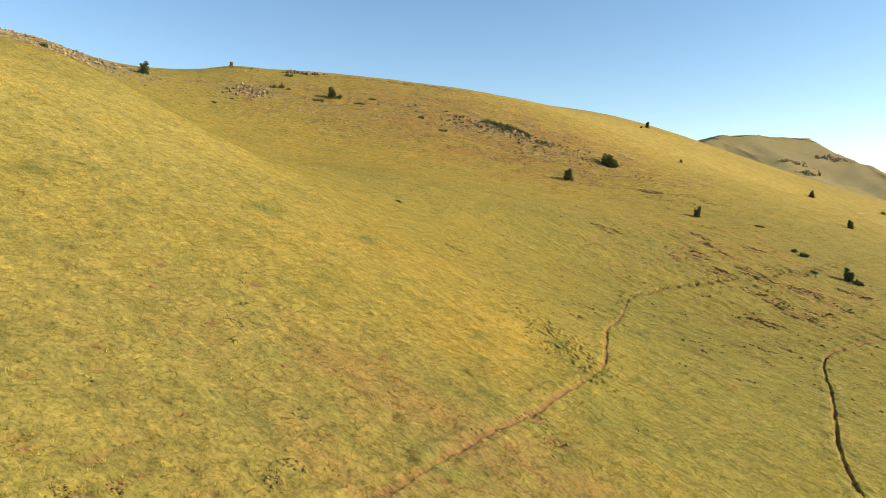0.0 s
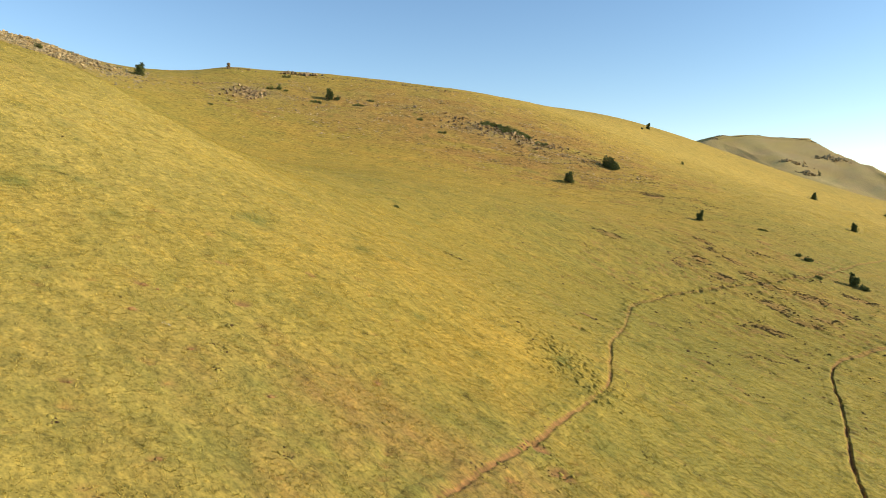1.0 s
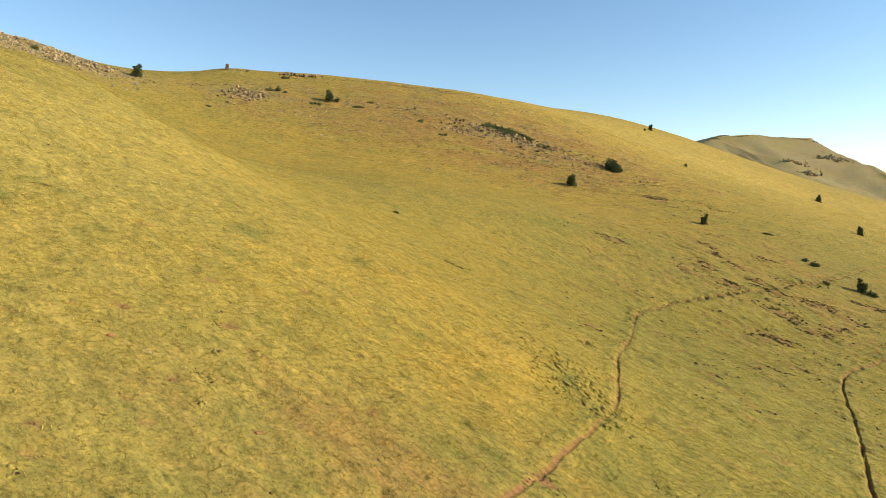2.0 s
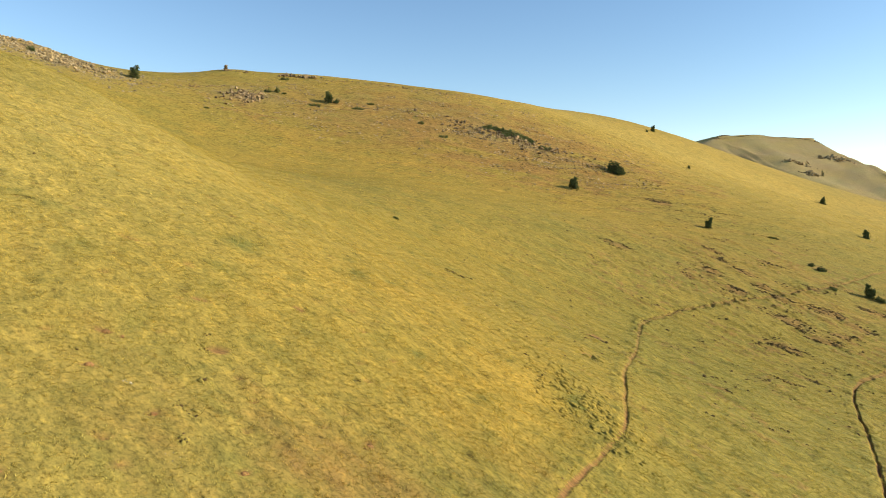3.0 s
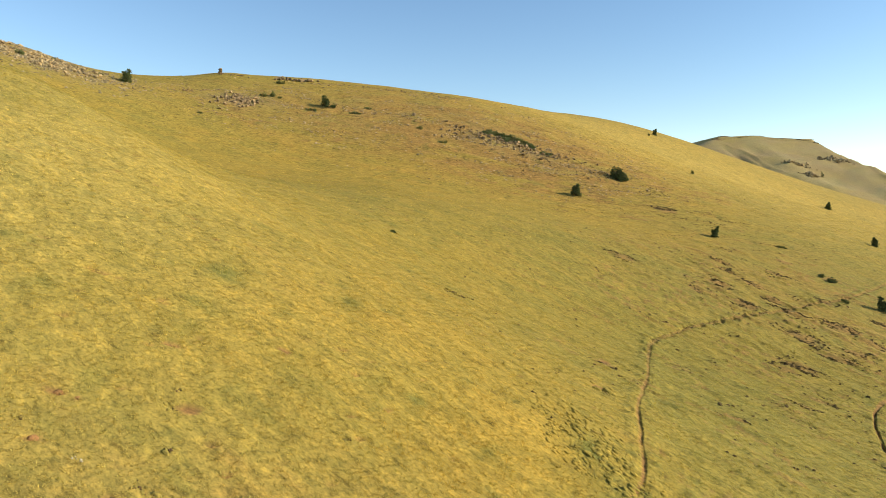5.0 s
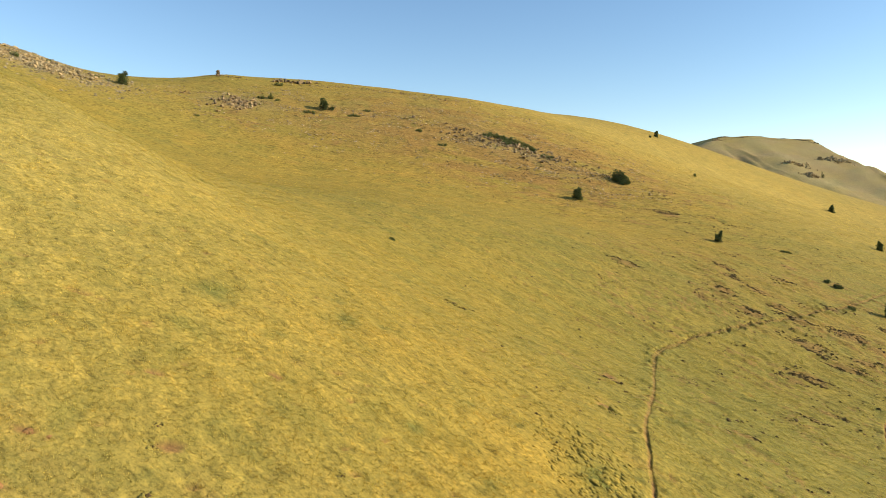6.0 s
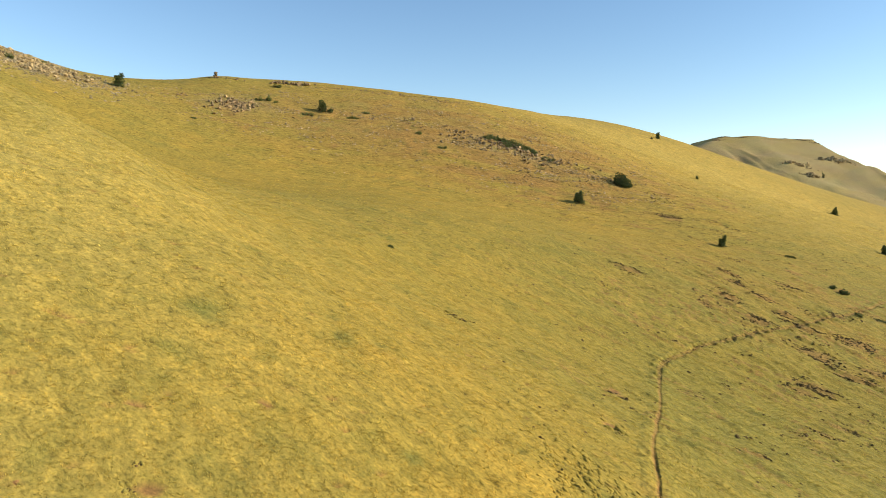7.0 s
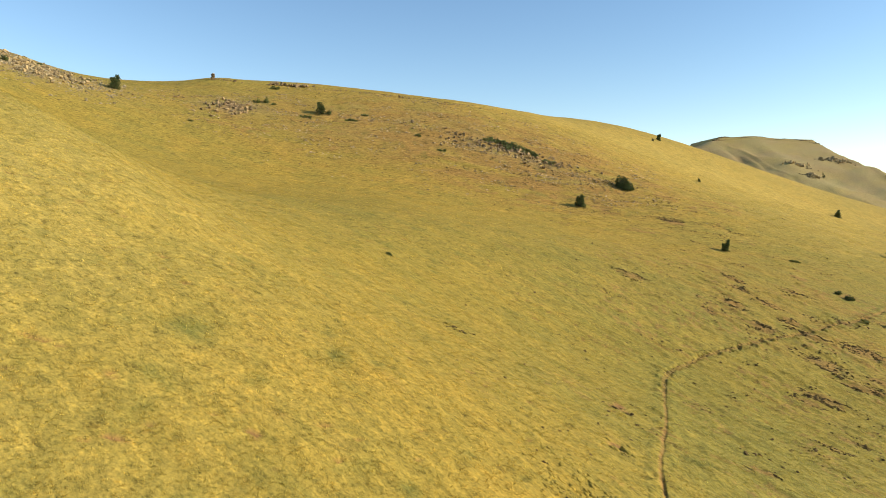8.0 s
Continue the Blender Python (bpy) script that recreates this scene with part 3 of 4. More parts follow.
def strewn(seed, count, box, keep):
    rng = np.random.default_rng(seed)
    x, y = rng.uniform(box[0], box[1], count), rng.uniform(box[2], box[3], count)
    pick = rng.random(count) < keep(x, y)
    return x[pick], y[pick]


tussocks("tussock_grass", "dull green grass tussocks dotted over the near slope",
         strewn(81, 5000, (-26, 44, 12, 76), lambda x, y: (np.abs(x) < 0.8 * y + 4) * 0.6 * step(0.45, 0.85, fbm(x, y, 3, 82))), 0.075, 83)
tussocks("tussock_grass", "low rough tussocks clustered beside the path",
         strewn(84, 1300, (2.5, 10.5, 33, 45), lambda x, y: blob(x, y, 7.0, 38.4, 1.5, 3.0, 18) * step(-0.25, 0.1, combed(x, y, 1.1, 112))), 0.09, 85)
tussocks("tussock_grass", "rank tussocks in a green patch of the slope",
         strewn(89, 700, (-8, -3, 42, 49), lambda x, y: blob(x, y, -5.4, 45.3, 0.8, 1.4)), 0.09, 90)
tussocks("tussock_grass", "low tussocks scattered over the far stony slope",
         strewn(86, 16000, (-60, 100, 74, 165), lambda x, y: np.clip(0.02 + 0.5 * blob(x, y, 0, 146, 45, 11) + 0.6 * blob(x, y, 44, 92, 24, 22) * step(-0.1, 0.4, combed(x, y, 3, 87)) + 0.2 * step(0.3, 0.7, combed(x, y, 4, 87)), 0, 1)), 0.14, 88)


def clods(name, label, x, y, size, seed, base=(0.135, 0.080, 0.038), category="earth", smooth=False, along=None):
    """Broken lumps of dark earth and sod lying on the turf."""
    rng = np.random.default_rng(seed)
    n = len(x)
    h = relief(x, y)[0]
    s = size * np.minimum(rng.lognormal(0, 0.45, n), 2.0)
    ring = np.array([(1, 0, 0), (0.5, 0.87, 0), (-0.5, 0.87, 0), (-1, 0, 0), (-0.5, -0.87, 0), (0.5, -0.87, 0), (0.45, 0.2, 0.75), (-0.35, 0.35, 0.85), (-0.1, -0.45, 0.7)])
    tri = np.array([(0, 1, 6), (1, 7, 6), (1, 2, 7), (2, 3, 7), (3, 8, 7), (3, 4, 8), (4, 5, 8), (5, 6, 8), (5, 0, 6), (6, 7, 8)])
    a = rng.uniform(0, 2 * math.pi, n) if along is None else radians(along) + rng.normal(0, 0.6, n)
    long = 1.3 if along is None else 1.6
    jit = ring[None] * rng.uniform(0.7, 1.3, (n, 9, 3))
    vx = jit[..., 0] * long * np.cos(a)[:, None] - jit[..., 1] * np.sin(a)[:, None]
    vy = jit[..., 0] * long * np.sin(a)[:, None] + jit[..., 1] * np.cos(a)[:, None]
    v = np.stack([x[:, None] + vx * s[:, None], y[:, None] + vy * s[:, None], h[:, None] - 0.3 * s[:, None] + jit[..., 2] * s[:, None]], -1).reshape(-1, 3)
    f = (tri[None] + 9 * np.arange(n)[:, None, None]).reshape(-1, 3)
    col = np.array(base) * rng.uniform(0.5, 1.6, n)[:, None] + np.array((0.03, 0.03, 0.004)) * rng.random(n)[:, None]
    me = sheet_mesh(name, v, f, np.repeat(col, 9, axis=0), smooth)
    me.materials.append(EARTH)
    return tagged(new(name, me), label, category, kind="stuff")


rng = np.random.default_rng(91)
dug = np.vstack([np.column_stack([cx + rng.normal(0, 0.5, n) * r, cy + rng.normal(0, 0.5, n) * r * 1.2]) for cx, cy, r, n in DIGGINGS])
# dark earth clods, added where the hollows lie in shade
clods("earth_clods", "dark clods of dug earth standing in for shaded hollows", dug[:, 0], dug[:, 1], 0.030, 92, (0.095, 0.056, 0.027))
k = rng.integers(0, len(RUN_MAIN), 420)
side = rng.choice((-1, 1), 420) * rng.uniform(0.17, 0.5, 420)
clods("earth_clods", "crumbled earth and sods along the path's edges", RUN_MAIN[k, 0] + side * 0.9, RUN_MAIN[k, 1] - side * 0.5, 0.034, 93)
hoofed = RUN_MAIN[(RUN_MAIN[:, 1] > 62) & (RUN_MAIN[:, 1] < 96)]
k = rng.integers(0, len(hoofed), 220)
clods("earth_clods", "dark hoof-churned sods in the high path", hoofed[k, 0] + rng.normal(0, 0.16, 220), hoofed[k, 1] + rng.normal(0, 0.16, 220), 0.060, 94)
clods("earth_clods", "dark broken sods on the scarred terraces",
      *strewn(95, 420000, (10, 66, 48, 132), lambda x, y: 0.8 * step(0.08, 0.5, scarred(x, y)) * step(0.0, 0.16, combed(x, y, 0.8, 19))), 0.070, 97, (0.085, 0.055, 0.026), along=FALL)
clods("earth_clods", "dark sods on the low scarps of the slope",
      *strewn(113, 150000, (-60, 100, 44, 165), lambda x, y: np.clip(0.5 * blob(x, y, 46, 90, 26, 26) + 0.3 * blob(x, y, 26, 56, 12, 22, -20) + 0.5 * blob(x, y, 0, 146, 45, 11) + 0.9 * blob(x, y, 24, 138, 20, 9) + 0.6 * blob(x, y, 42, 124, 12, 12), 0, 1) * step(0.16, 0.30, combed(x, y, 2.2, 96))), 0.085, 114, (0.105, 0.066, 0.030))
clods("earth_clods", "scattered dark sods over the pasture",
      *strewn(98, 12000, (-30, 46, 12, 90), lambda x, y: (np.abs(x) < 0.8 * y + 4) * 0.6 * step(0.58, 0.70, combed(x, y, 1.2, 99) + 0.35 * grain(x, y, 10, 98))), 0.042, 100, (0.10, 0.062, 0.028))

clods("rubble", "pale broken stones strewn over the rocky crest",
      *strewn(101, 9000, (-112, -60, 126, 152), lambda x, y: np.clip(1.2 * blob(x, y, -85, 140, 16, 8.5), 0, 1) * step(-0.35, 0.25, fbm(x, y, 3.0, 102))), 0.19, 103, (0.27, 0.215, 0.130), "stones")
clods("rubble", "small beige stones speckling the far brown slope",
      *strewn(104, 42000, (-62, 48, 124, 168), lambda x, y: np.clip(0.75 * blob(x, y, -6, 148, 46, 14) + 0.7 * blob(x, y, 22, 140, 18, 7, -14) + 0.6 * blob(x, y, -44, 147, 7, 5), 0, 1) * step(-0.1, 0.45, combed(x, y, 3.0, 105))), 0.12, 106, (0.34, 0.25, 0.145), "stones")


def hummocks(name, label, x, y, size, seed, earth=False):
    """Low turfy mounds, drawn out down the slope, each wearing the growth of its place."""
    rng = np.random.default_rng(seed)
    x, y = np.asarray(x, float), np.asarray(y, float)
    n, rings, sides = len(x), 3, 9
    h, gold, green, heath, bare = relief(x, y)
    s = size * np.minimum(rng.lognormal(0, 0.30, n), 1.45)
    a = radians(FALL) + rng.normal(0, 0.4, n)
    col = tint(x, y, gold * 0.9, np.clip(green * 0.3, 0, 1), heath * 0.5, bare * 0) * rng.uniform(0.85, 1.2, n)[:, None]
    if earth:
        col = np.array(TINTS["earth"]) * rng.uniform(1.1, 1.4, n)[:, None]
    long = 1.1 if earth else 1.6
    slope_x, slope_y = (land(x + 0.5, y) - land(x - 0.5, y)), (land(x, y + 0.5) - land(x, y - 0.5))
    verts = []
    for k in range(rings):
        rad, up = (1.0, 0.82, 0.40)[k], (-0.12, 0.30, 0.52)[k]
        for j in range(sides):
            q = 2 * math.pi * j / sides
            u, w = np.cos(q) * long * rad * rng.uniform(0.8, 1.2, n), np.sin(q) * rad * rng.uniform(0.8, 1.2, n)
            dx, dy = (u * np.cos(a) - w * np.sin(a)) * s, (u * np.sin(a) + w * np.cos(a)) * s
            verts.append(np.column_stack([x + dx, y + dy, h + dx * slope_x + dy * slope_y + s * up * (0.75 if earth else 1.0) * rng.uniform(0.8, 1.2, n)]))
    verts.append(np.column_stack([x, y, h + s * (0.44 if earth else 0.58)]))
    m = rings * sides + 1
    v = np.stack(verts, 1).reshape(-1, 3)
    tri = []
    for k in range(rings - 1):
        for j in range(sides):
            b, c = k * sides + j, k * sides + (j + 1) % sides
            tri += [(b, c, c + sides), (b, c + sides, b + sides)]
    tri += [((rings - 1) * sides + j, (rings - 1) * sides + (j + 1) % sides, m - 1) for j in range(sides)]
    me = sheet_mesh(name, v, (np.array(tri)[None] + m * np.arange(n)[:, None, None]).reshape(-1, 3), np.repeat(col, m, axis=0))
    me.materials.append(EARTH if earth else TURF)
    return tagged(new(name, me), label, "earth" if earth else "grass", kind="stuff")


mounds = np.array([(cx + dx, cy + dy) for cx, cy, rx, ry in SCRAPES if rx < 0.3 for dx, dy in ((0, 0), (0.05, 0.03))])
hummocks("earth_mounds", "small crumbly mounds of reddish earth on the turf", mounds[:, 0], mounds[:, 1], 0.120, 122, True)
hummocks("turf_hummocks", "low olive turf hummocks broken out beside the path",
         *strewn(107, 13000, (3, 11, 32, 46), lambda x, y: 0.7 * blob(x, y, 7.0, 38.4, 1.4, 3.2, 18) * step(-0.2, 0.15, fbm(x, y, 1.0, 112))), 0.078, 108)
near_dug = [(cx, cy, r) for cx, cy, r, n in DIGGINGS for _ in range(max(3, n // 4))]
rng = np.random.default_rng(117)
lumps = np.array([(cx + rng.normal(0, 0.75) * r, cy + rng.normal(0, 0.8) * r) for cx, cy, r in near_dug])
hummocks("turf_hummocks", "torn turf edges round the dug hollows", lumps[:, 0], lumps[:, 1], 0.060, 118)
lumps = np.array([(10.1 + rng.normal(0, 0.35), 47.9 + rng.normal(0, 0.5)) for _ in range(8)] + [(0.9 + 0.35 * q, 61.6 - 0.3 * q) for q in (-1.2, -0.4, 0.5, 1.3)])
hummocks("turf_hummocks", "dark turf lumps standing out of the slope", lumps[:, 0], lumps[:, 1], 0.17, 119)
clods("earth_clods", "dark torn sods in a gash of the slope", 0.9 + rng.normal(0, 0.55, 26), 61.6 + rng.normal(0, 0.35, 26), 0.085, 120, (0.085, 0.052, 0.025), along=FALL)
clods("rubble", "small pale stones lying loose in the grass", *np.array([(cx + rng.normal(0, 0.14), cy + rng.normal(0, 0.10)) for cx, cy in ((-10.3, 25.5), (-3.5, 31.0), (-7.6, 22.6), (7.6, 38.4)) for _ in range(9)]).T, 0.022, 121, (0.44, 0.38, 0.26), "stones")
clods("earth_clods", "dark lumps along the broken edge of the hummocks",
      *strewn(109, 900, (2.5, 9, 32, 44), lambda x, y: np.clip(0.9 * blob(x, y, 5.5, 39.6, 0.22, 3.0, 12) + 0.35 * blob(x, y, 6.8, 38.6, 1.3, 2.8, 18) * step(0.1, 0.35, combed(x, y, 0.8, 110)), 0, 1)), 0.055, 111, (0.12, 0.08, 0.035))


# ---------------------------------------------------------------- builders
def part(name, bm, mat, parent=None, label=""):
    me = bpy.data.meshes.new(name)
    bm.to_mesh(me)
    bm.free()
    me.materials.append(mat)
    ob = new(name, me)
    if parent:
        ob.parent = parent
    return tagged(ob, label) if label else ob


def stone_mesh(seed):
    """A broken stone about 1 m across, with flat cleaved faces and sharp edges."""
    rng = random.Random(seed)
    bm = bmesh.new()
    for _ in range(26):
        v = Vector((rng.gauss(0, 1), rng.gauss(0, 1), rng.gauss(0, 1))).normalized()
        bm.verts.new([0.5 * c * rng.uniform(0.75, 1.0) * min(1.0, 0.62 / max(abs(q) for q in v)) for c, q in zip(v, v)])
    bmesh.ops.convex_hull(bm, input=bm.verts[:])
    bmesh.ops.dissolve_limit(bm, angle_limit=radians(16), verts=bm.verts[:], edges=bm.edges[:])
    me = bpy.data.meshes.new("stone")
    bm.to_mesh(me)
    bm.free()
    return me


STONES = {}
for mat in (STONE, STONE_DARK, STONE_PALE):
    STONES[mat] = [stone_mesh(s) for s in range(8)]
    for me in STONES[mat]:
        me.materials.append(mat)


def outcrop(name, label, centre, items, mat=STONE):
    """A rock outcrop: items are (x, y, size, flat) on the plan; each stone sits a third deep in the ground."""
    rng = random.Random(round(centre[0] * 7 + centre[1]))
    root = new(name)
    root.location = (*centre, ground_z(*centre))
    pts = np.array([i[:2] for i in items], float)
    zs = relief(pts[:, 0], pts[:, 1])[0]
    for (x, y, s, flat), z in zip(items, zs):
        st = new("stone", STONES[mat][rng.randrange(8)])
        st.parent = root
        st.location = (x - centre[0], y - centre[1], z - root.location.z + s * flat * 0.18)
        st.rotation_euler = (rng.uniform(-0.6, 0.6), rng.uniform(-0.6, 0.6), rng.uniform(0, 6.28))
        st.scale = (s * rng.uniform(1.1, 2.0), s * rng.uniform(0.7, 1.2), s * flat * rng.uniform(0.7, 1.5))
    return tagged(root, label, "rocks")


def scatter(seed, n, cx, cy, rx, ry, turn, smin, smax, flat=0.7):
    rng = random.Random(seed)
    c, s = math.cos(radians(turn)), math.sin(radians(turn))
    out = []
    for _ in range(n):
        a, b = rng.gauss(0, 0.5) * rx, rng.gauss(0, 0.5) * ry
        out.append((cx + a * c - b * s, cy + a * s + b * c, smin + (smax - smin) * rng.random() ** 2.2, flat * rng.uniform(0.7, 1.3)))
    return out


def tube(bm, a, b, ra, rb, sides=6):
    a, b = Vector(a), Vector(b)
    q = (b - a).to_track_quat("Z", "Y")
    rings = []
    for p, r in ((a, ra), (b, rb)):
        rings.append([bm.verts.new(p + q @ Vector((math.cos(k * 2 * math.pi / sides) * r, math.sin(k * 2 * math.pi / sides) * r, 0))) for k in range(sides)])
    for k in range(sides):
        bm.faces.new((rings[0][k], rings[0][(k + 1) % sides], rings[1][(k + 1) % sides], rings[1][k]))


def clumps(bm, rng, spots, size, each):
    """Sprays of small pointed leaves round each spot."""
    for p in spots:
        for _ in range(each):
            d = Vector((rng.gauss(0, 1), rng.gauss(0, 1), rng.gauss(0.35, 0.8))).normalized()
            o = p + d * size * rng.uniform(0, 0.7)
            side = d.orthogonal().normalized() * size * rng.uniform(0.16, 0.3)
            side = Matrix.Rotation(rng.uniform(0, 6.28), 3, d) @ side
            tip = o + d * size * rng.uniform(0.6, 1.2)
            bm.faces.new((bm.verts.new(o - side), bm.verts.new(o + side), bm.verts.new(tip)))


def pine(name, label, x, y, height, width, seed, leaders=2, foot=0.04, lean=0.0):
    """A bushy young mountain pine: leaders forking from the foot, limbs all round, ragged crown of needle sprays down to the grass."""
    rng = random.Random(seed)
    height, width = height * 0.88, width * 0.80
    root = new(name)
    root.location = (x, y, ground_z(x, y) - 0.05)
    trunk, limbs, spots = bmesh.new(), bmesh.new(), []
    for j in range(leaders):
        a0 = seed + j * 2 * math.pi / leaders + rng.uniform(-0.5, 0.5)
        tall = height * (1.0 if j == 0 else rng.uniform(0.62, 0.9))
        off = width * (0.05 if leaders == 1 else rng.uniform(0.16, 0.26))
        tip = Vector((math.cos(a0) * off + lean * tall, math.sin(a0) * off, tall))

        def stem(f):
            return Vector((tip.x * f ** 0.7, tip.y * f ** 0.7, tip.z * f))
        for k in range(6):
            tube(trunk, stem(0.96 * k / 6), stem(0.96 * (k + 1) / 6), 0.032 * height * (1 - 0.93 * k / 6), 0.032 * height * (1 - 0.93 * (k + 1) / 6), 6)
        n = 54 // leaders + 8
        for k in range(n):
            f = foot + (0.98 - foot) * (k / n)
            reach = width * (0.5 if leaders == 1 else 0.42) * (1.08 - f) ** 0.95 * rng.uniform(0.6, 1.15) + 0.05
            a = k * 2.4 + rng.uniform(-0.6, 0.6)
            p0 = stem(f)
            p1 = p0 + Vector((math.cos(a) * reach, math.sin(a) * reach, reach * (0.75 * f - 0.10 + rng.uniform(-0.08, 0.25))))
            if f < 0.4:
                fall = float(land(np.array([x + p1.x]), np.array([y + p1.y]))[0] - land(np.array([x]), np.array([y]))[0])
                p1.z += fall * (1 - f / 0.4)
                p1.z = max(p1.z, fall + 0.12)
            tube(limbs, p0, p1, 0.010 * height * (1 - f) + 0.008, 0.005, 4)
            for q in (0.35, 0.6, 0.8, 1.0):
                spots.append(p0.lerp(p1, q) + Vector((rng.gauss(0, 0.05), rng.gauss(0, 0.05), rng.gauss(0.03, 0.05))) * width)
        spots += [stem(0.95), stem(1.0)]
    part("trunk", trunk, BARK, root)
    part("limbs", limbs, BARK, root)
    crown = bmesh.new()
    clumps(crown, rng, spots, 0.085 * width ** 0.5 + 0.04, 22)
    part("crown", crown, NEEDLES, root)
    return tagged(root, label, "tree")


def shrub(name, label, x, y, wide, deep, height, seed, mat=None):
    """A low spreading juniper: short stems from the base and a ragged cushion of leaf sprays."""
    rng = random.Random(seed)
    root = new(name)
    root.location = (x, y, ground_z(x, y) - 0.03)
    stems, spots = bmesh.new(), []
    lobes = [(0.0, 0.0, 0.62, 1.0)]
    for k in range(3 + int(wide * 1.6)):
        a, r = rng.uniform(0, 6.28), rng.uniform(0.35, 0.8)
        lobes.append((math.cos(a) * r, math.sin(a) * r, rng.uniform(0.22, 0.45), rng.uniform(0.45, 0.95)))
    n = int(min(330, 20 + 11 * wide * deep * max(height, 0.5)))
    for k in range(n):
        lx, ly, lr, lh = lobes[k % len(lobes)]
        a, r = rng.uniform(0, 6.28), math.sqrt(rng.random())
        px, py = (lx + math.cos(a) * r * lr) * wide / 2, (ly + math.sin(a) * r * lr) * deep / 2
        rise = float(land(np.array([x + px]), np.array([y + py]))[0] - land(np.array([x]), np.array([y]))[0])
        top = Vector((px, py, rise + height * lh * (1.05 - 0.7 * r * r) * rng.uniform(0.6, 1.1)))
        tube(stems, (px * 0.35, py * 0.35, rise * 0.35), top, 0.02, 0.006, 4)
        spots += [top, Vector((px * 0.85, py * 0.85, rise * 0.85)).lerp(top, 0.55)]
    part("stems", stems, BARK, root)
    leaves = bmesh.new()
    clumps(leaves, rng, spots, 0.11 + 0.03 * height, 26)
    part("foliage", leaves, mat or JUNIPER, root)
    return tagged(root, label, "shrub")


# ---------------------------------------------------------------- trees and shrubs
pine("pine_tree", "bushy dark green pine standing near the rocky crest", -66.2, 144.7, 3.0, 3.1, 1, 3)
pine("pine_tree", "dark pine on the far slope beside a low shrub", -25.5, 150.1, 2.7, 2.6, 2, 3)
shrub("juniper_shrub", "small dark shrub beside the pine", -23.8, 150.2, 1.4, 1.2, 0.8, 3, NEEDLES)
shrub("juniper_shrub", "broad dark green shrub on the stony slope", 35.5, 139.0, 4.1, 3.0, 2.3, 4, NEEDLES)
pine("pine_tree", "small dark pine on the grassy slope", 24.9, 128.2, 2.3, 2.6, 5, 3)
pine("pine_tree", "small leaning pine with a bare foot on the slope", 45.2, 114.7, 2.0, 1.6, 6, 2, 0.12, 0.1)
pine("pine_tree", "small round pine on the open slope", 98.7, 172.8, 2.0, 2.0, 7, 2)
pine("pine_tree", "small dark pine on the lower slope", 83.2, 131.4, 1.9, 1.7, 8, 2)
pine("pine_tree", "small bushy pine above the dirt path", 60.7, 95.7, 2.2, 2.0, 9, 2)
shrub("juniper_shrub", "dark shrub beside the pine above the path", 61.7, 94.8, 1.6, 1.3, 0.9, 10, NEEDLES)
shrub("juniper_shrub", "small dark shrub on the slope", 58.1, 103.2, 1.5, 1.1, 0.8, 11, NEEDLES)
shrub("juniper_shrub", "low dark shrub just above another shrub", 57.3, 104.6, 0.9, 0.7, 0.5, 12, NEEDLES)
pine("pine_tree", "lone pine on the far golden shoulder", 64.7, 206.0, 2.0, 1.8, 13, 2)
shrub("juniper_shrub", "tiny dark shrub near the lone pine", 61.0, 200.0, 0.9, 0.8, 0.6, 14, NEEDLES)
for k, (x, y, w, d, h) in enumerate(((-39.7, 152.3, 1.7, 1.2, 0.9), (-37.6, 152.8, 1.5, 1.1, 1.2), (-36.0, 152.2, 1.4, 1.0, 0.5), (0.1, 141.6, 1.9, 1.2, 0.45), (56.6, 114.9, 2.0, 1.1, 0.35), (55.5, 95.8, 1.5, 1.0, 0.35),
                                     (59.1, 161.0, 0.9, 0.8, 0.7), (-27.9, 148.0, 3.2, 1.5, 0.5), (-18.9, 148.4, 3.4, 1.4, 0.55), (-4.9, 145.4, 1.8, 1.1, 0.5), (-16.3, 151.3, 1.8, 1.1, 0.4), (120.8, 176.1, 2.2, 1.5, 0.8),
                                     (-5.4, 77.4, 0.7, 0.5, 0.22), (-48.0, 137.1, 1.2, 0.8, 0.3), (-38.4, 162.7, 2.2, 1.4, 0.8), (-71.7, 144.8, 1.2, 0.9, 0.5))):
    shrub("juniper_shrub", "low green juniper cushion in the grass", x, y, w, d, h, 40 + k, CUSHION)
for k, (x, y, w, d, h) in enumerate(((9.6, 148.0, 3.4, 2.2, 0.9), (12.4, 147.6, 4.6, 2.6, 1.0), (15.4, 147.0, 5.0, 3.0, 1.1), (18.2, 146.2, 4.0, 2.6, 0.9), (21.6, 143.6, 2.8, 1.6, 0.8))):
    shrub("juniper_shrub", "green juniper spreading over the rocky ledge", x, y, w, d, h, 70 + k)

# ---------------------------------------------------------------- rocks
crest = [(-101 + 29 * q, 143.0 + 3.0 * q * q + 1.2 * math.cos(7 * q)) for q in (k / 60 for k in range(60))]
rng = random.Random(5)
CREST_SCREE = scatter(6, 340, -84, 140.0, 16, 8.0, 3, 0.25, 1.1, 1.0)
outcrop("rock_outcrop", "band of broken pale stones along the hill crest", (-88, 143),
        [(x + rng.gauss(0, 0.5), y + rng.gauss(0, 1.0), rng.uniform(0.4, 1.0), rng.uniform(0.7, 1.2)) for x, y in crest] + CREST_SCREE, STONE_PALE)
outcrop("rock_outcrop", "jagged grey stones breaking out of the grass", (-44, 148), scatter(7, 190, -43.6, 147.6, 4.2, 3.8, -10, 0.25, 1.05, 0.9), STONE)
outcrop("rock_outcrop", "flat dark rocks on the skyline", (-36, 168), scatter(8, 54, -36, 167.5, 5.0, 1.2, 0, 0.5, 1.5, 0.8), STONE_DARK)
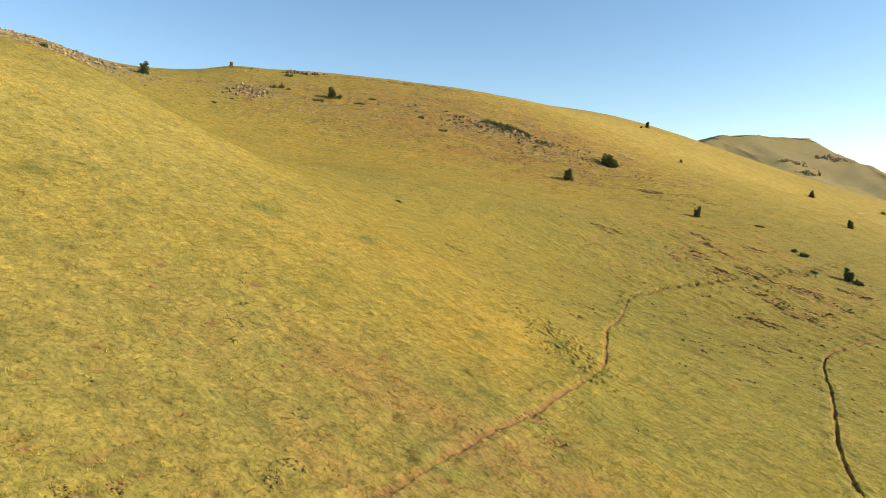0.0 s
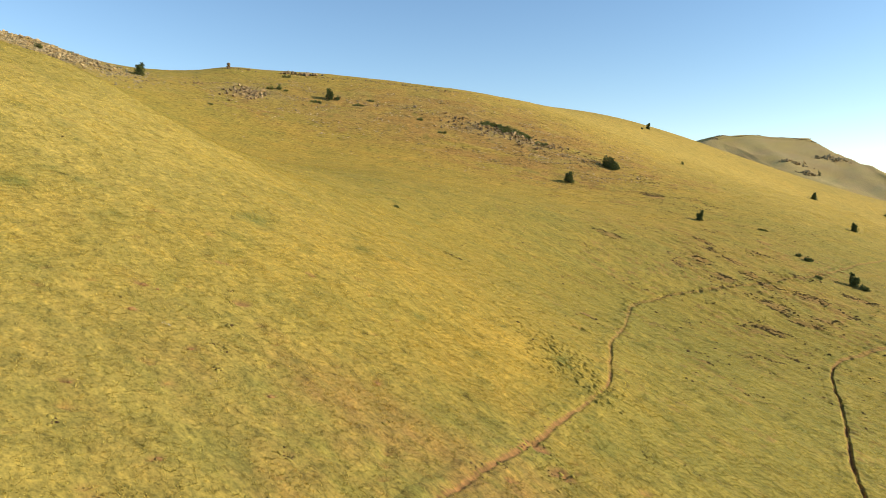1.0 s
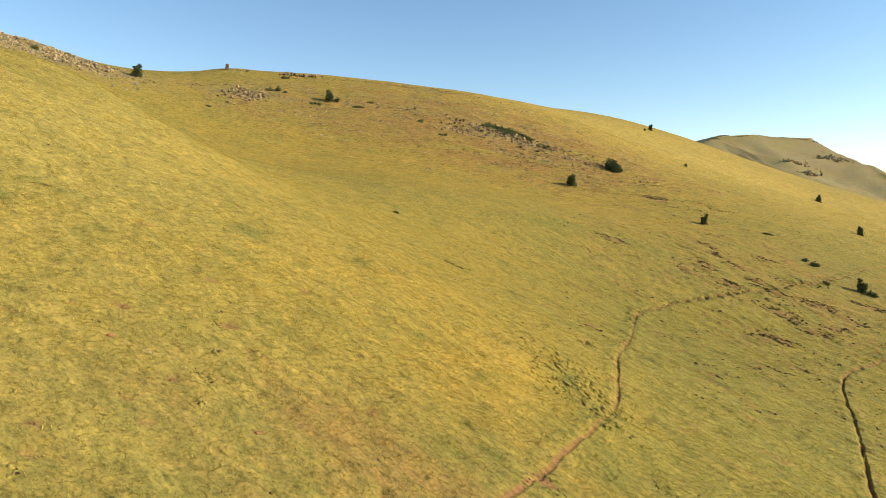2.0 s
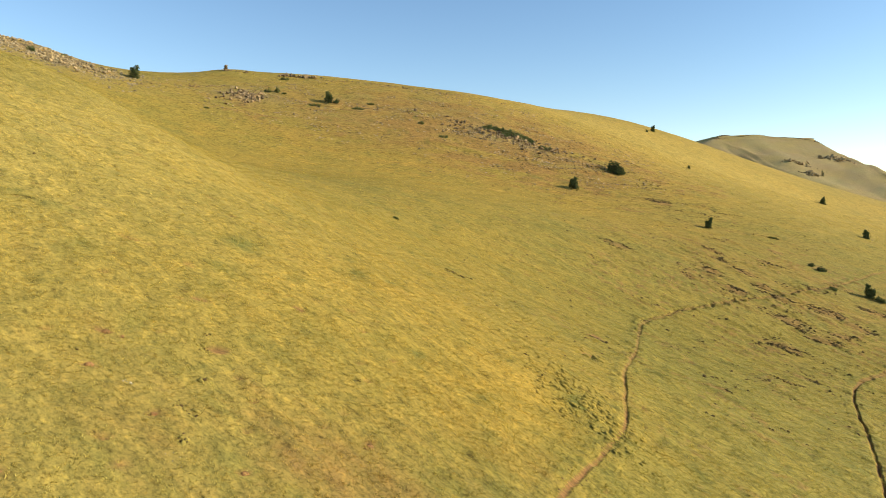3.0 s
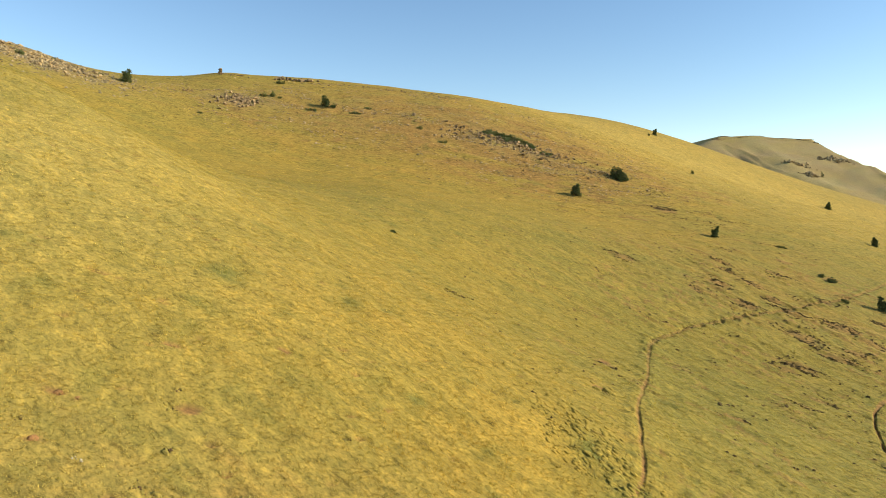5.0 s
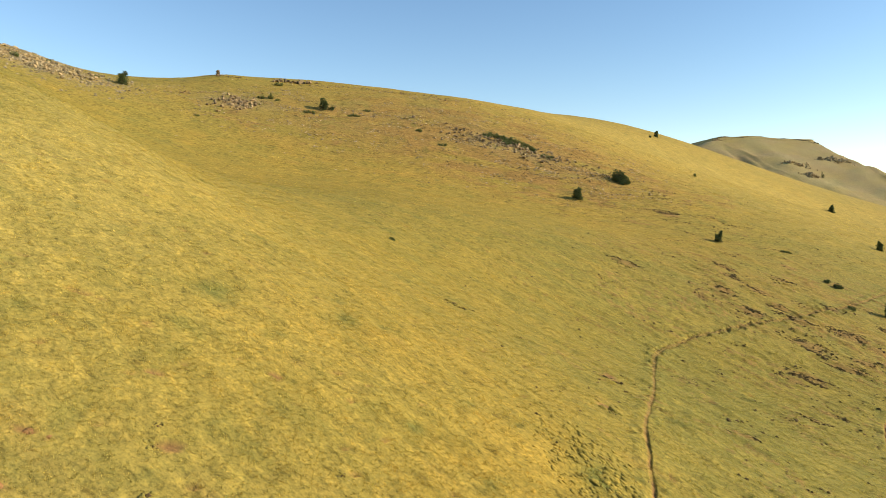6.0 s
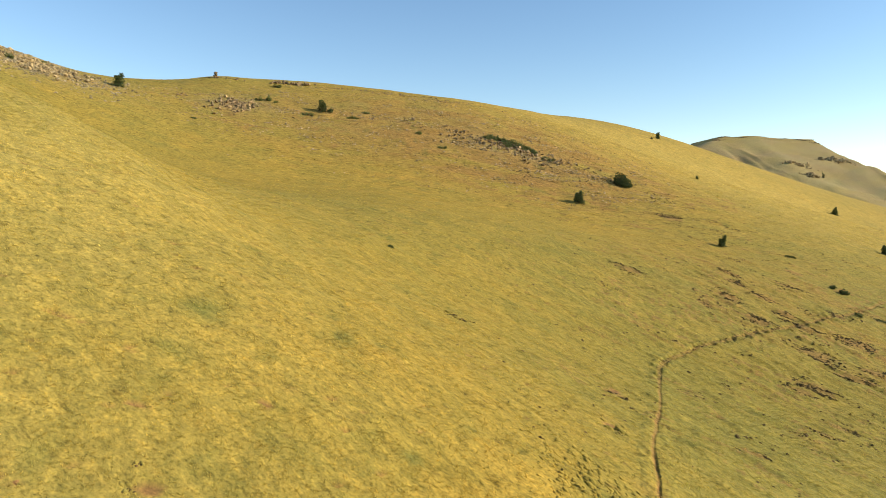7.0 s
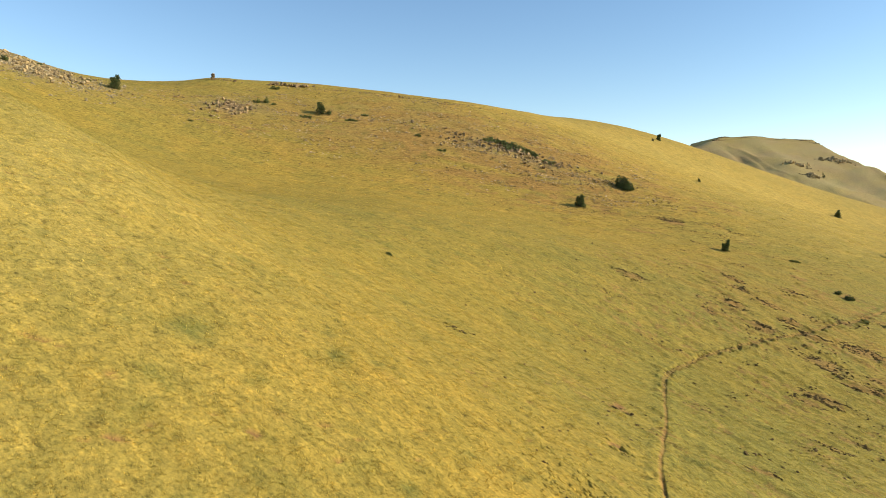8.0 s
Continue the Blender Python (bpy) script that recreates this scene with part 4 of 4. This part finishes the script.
outcrop("rock_outcrop", "low row of stones beside the cairn", (-52, 165), scatter(9, 34, -52, 164.5, 6.5, 1.0, 0, 0.3, 0.8, 0.6), STONE_DARK)
outcrop("rock_outcrop", "rocky ledge under the junipers", (16, 144), scatter(10, 280, 15, 145.6, 17, 2.6, -10, 0.25, 1.0, 1.0), STONE)
outcrop("rock_outcrop", "scattered stones below the rocky ledge", (22, 139), scatter(11, 230, 19, 141, 18, 5.0, -16, 0.15, 0.55, 0.9), STONE)
outcrop("rock_outcrop", "loose stones strewn over the brown slope", (-14, 147), scatter(12, 130, -14, 148, 36, 10, 0, 0.10, 0.36, 0.6), STONE)
outcrop("rock_outcrop", "line of stones along the ridge edge", (-10, 164), scatter(13, 200, -9, 164.5, 26, 1.8, -2, 0.2, 0.6, 0.6), STONE)
outcrop("rock_outcrop", "low line of stones in the grass below the cairn", (-54, 149), scatter(19, 60, -54, 149.2, 8, 1.4, 32, 0.2, 0.6, 0.8))
shrub("juniper_shrub", "dark green shrub among the crest stones", -84.4, 138.8, 2.0, 1.5, 1.1, 31)
shrub("juniper_shrub", "olive shrub among the crest stones", -81.9, 145.6, 1.8, 1.3, 0.7, 32, CUSHION)
outcrop("rock_outcrop", "grey crags on the distant mountain side", (567, 930), scatter(14, 130, 556, 928, 21, 13, -20, 1.8, 6.0, 1.4), STONE_PALE)
outcrop("rock_outcrop", "grey crags low on the distant mountain", (490, 900), scatter(15, 70, 481, 885, 20, 7, -10, 1.6, 4.6, 1.4), STONE_PALE)
outcrop("rock_outcrop", "grey crags at the distant mountain foot", (478, 842), scatter(16, 60, 471, 838, 11, 6, 0, 1.8, 5.0, 1.5), STONE_PALE)
outcrop("rock_outcrop", "dark rim rocks of the distant flat summit", (588, 1042), scatter(17, 50, 594, 1030, 10, 5, 0, 1.2, 3.0, 0.7), STONE_DARK)
outcrop("rock_outcrop", "dark cliff rocks at the summit's steep end", (432, 1048), scatter(18, 70, 430, 1034, 9, 8, 0, 1.4, 3.6, 0.9), STONE_DARK)

pine("pine_tree", "tiny dark pine on the distant mountain side", 491.0, 844.1, 7.5, 6.0, 15, 2)
outcrop("rock_outcrop", "broken dark rim along the distant flat summit", (510, 1030), [(438 + 150 * q, 1038 + 1.5 * math.sin(19 * q), 1.2 + 2.6 * (0.5 + 0.5 * math.sin(31 * q)) * abs(2 * q - 1), 0.5) for q in (k / 90 for k in range(91))], STONE_DARK)


def cairn(x, y):
    """A stack of flat stones."""
    root = new("cairn")
    root.location = (x, y, ground_z(x, y) - 0.1)
    rng, z = random.Random(3), 0.0
    for k in range(7):
        s = 1.75 - 0.09 * k
        st = new("stone", STONES[STONE][k])
        st.parent = root
        st.location = (rng.uniform(-0.06, 0.06), rng.uniform(-0.06, 0.06), z + 0.14)
        st.rotation_euler = (0, 0, rng.uniform(0, 6.28))
        st.scale = (s, s * 0.95, 0.42)
        z += 0.20
    return tagged(root, "stacked stone cairn standing on the skyline", "cairn")


cairn(-53.2, 164.6)
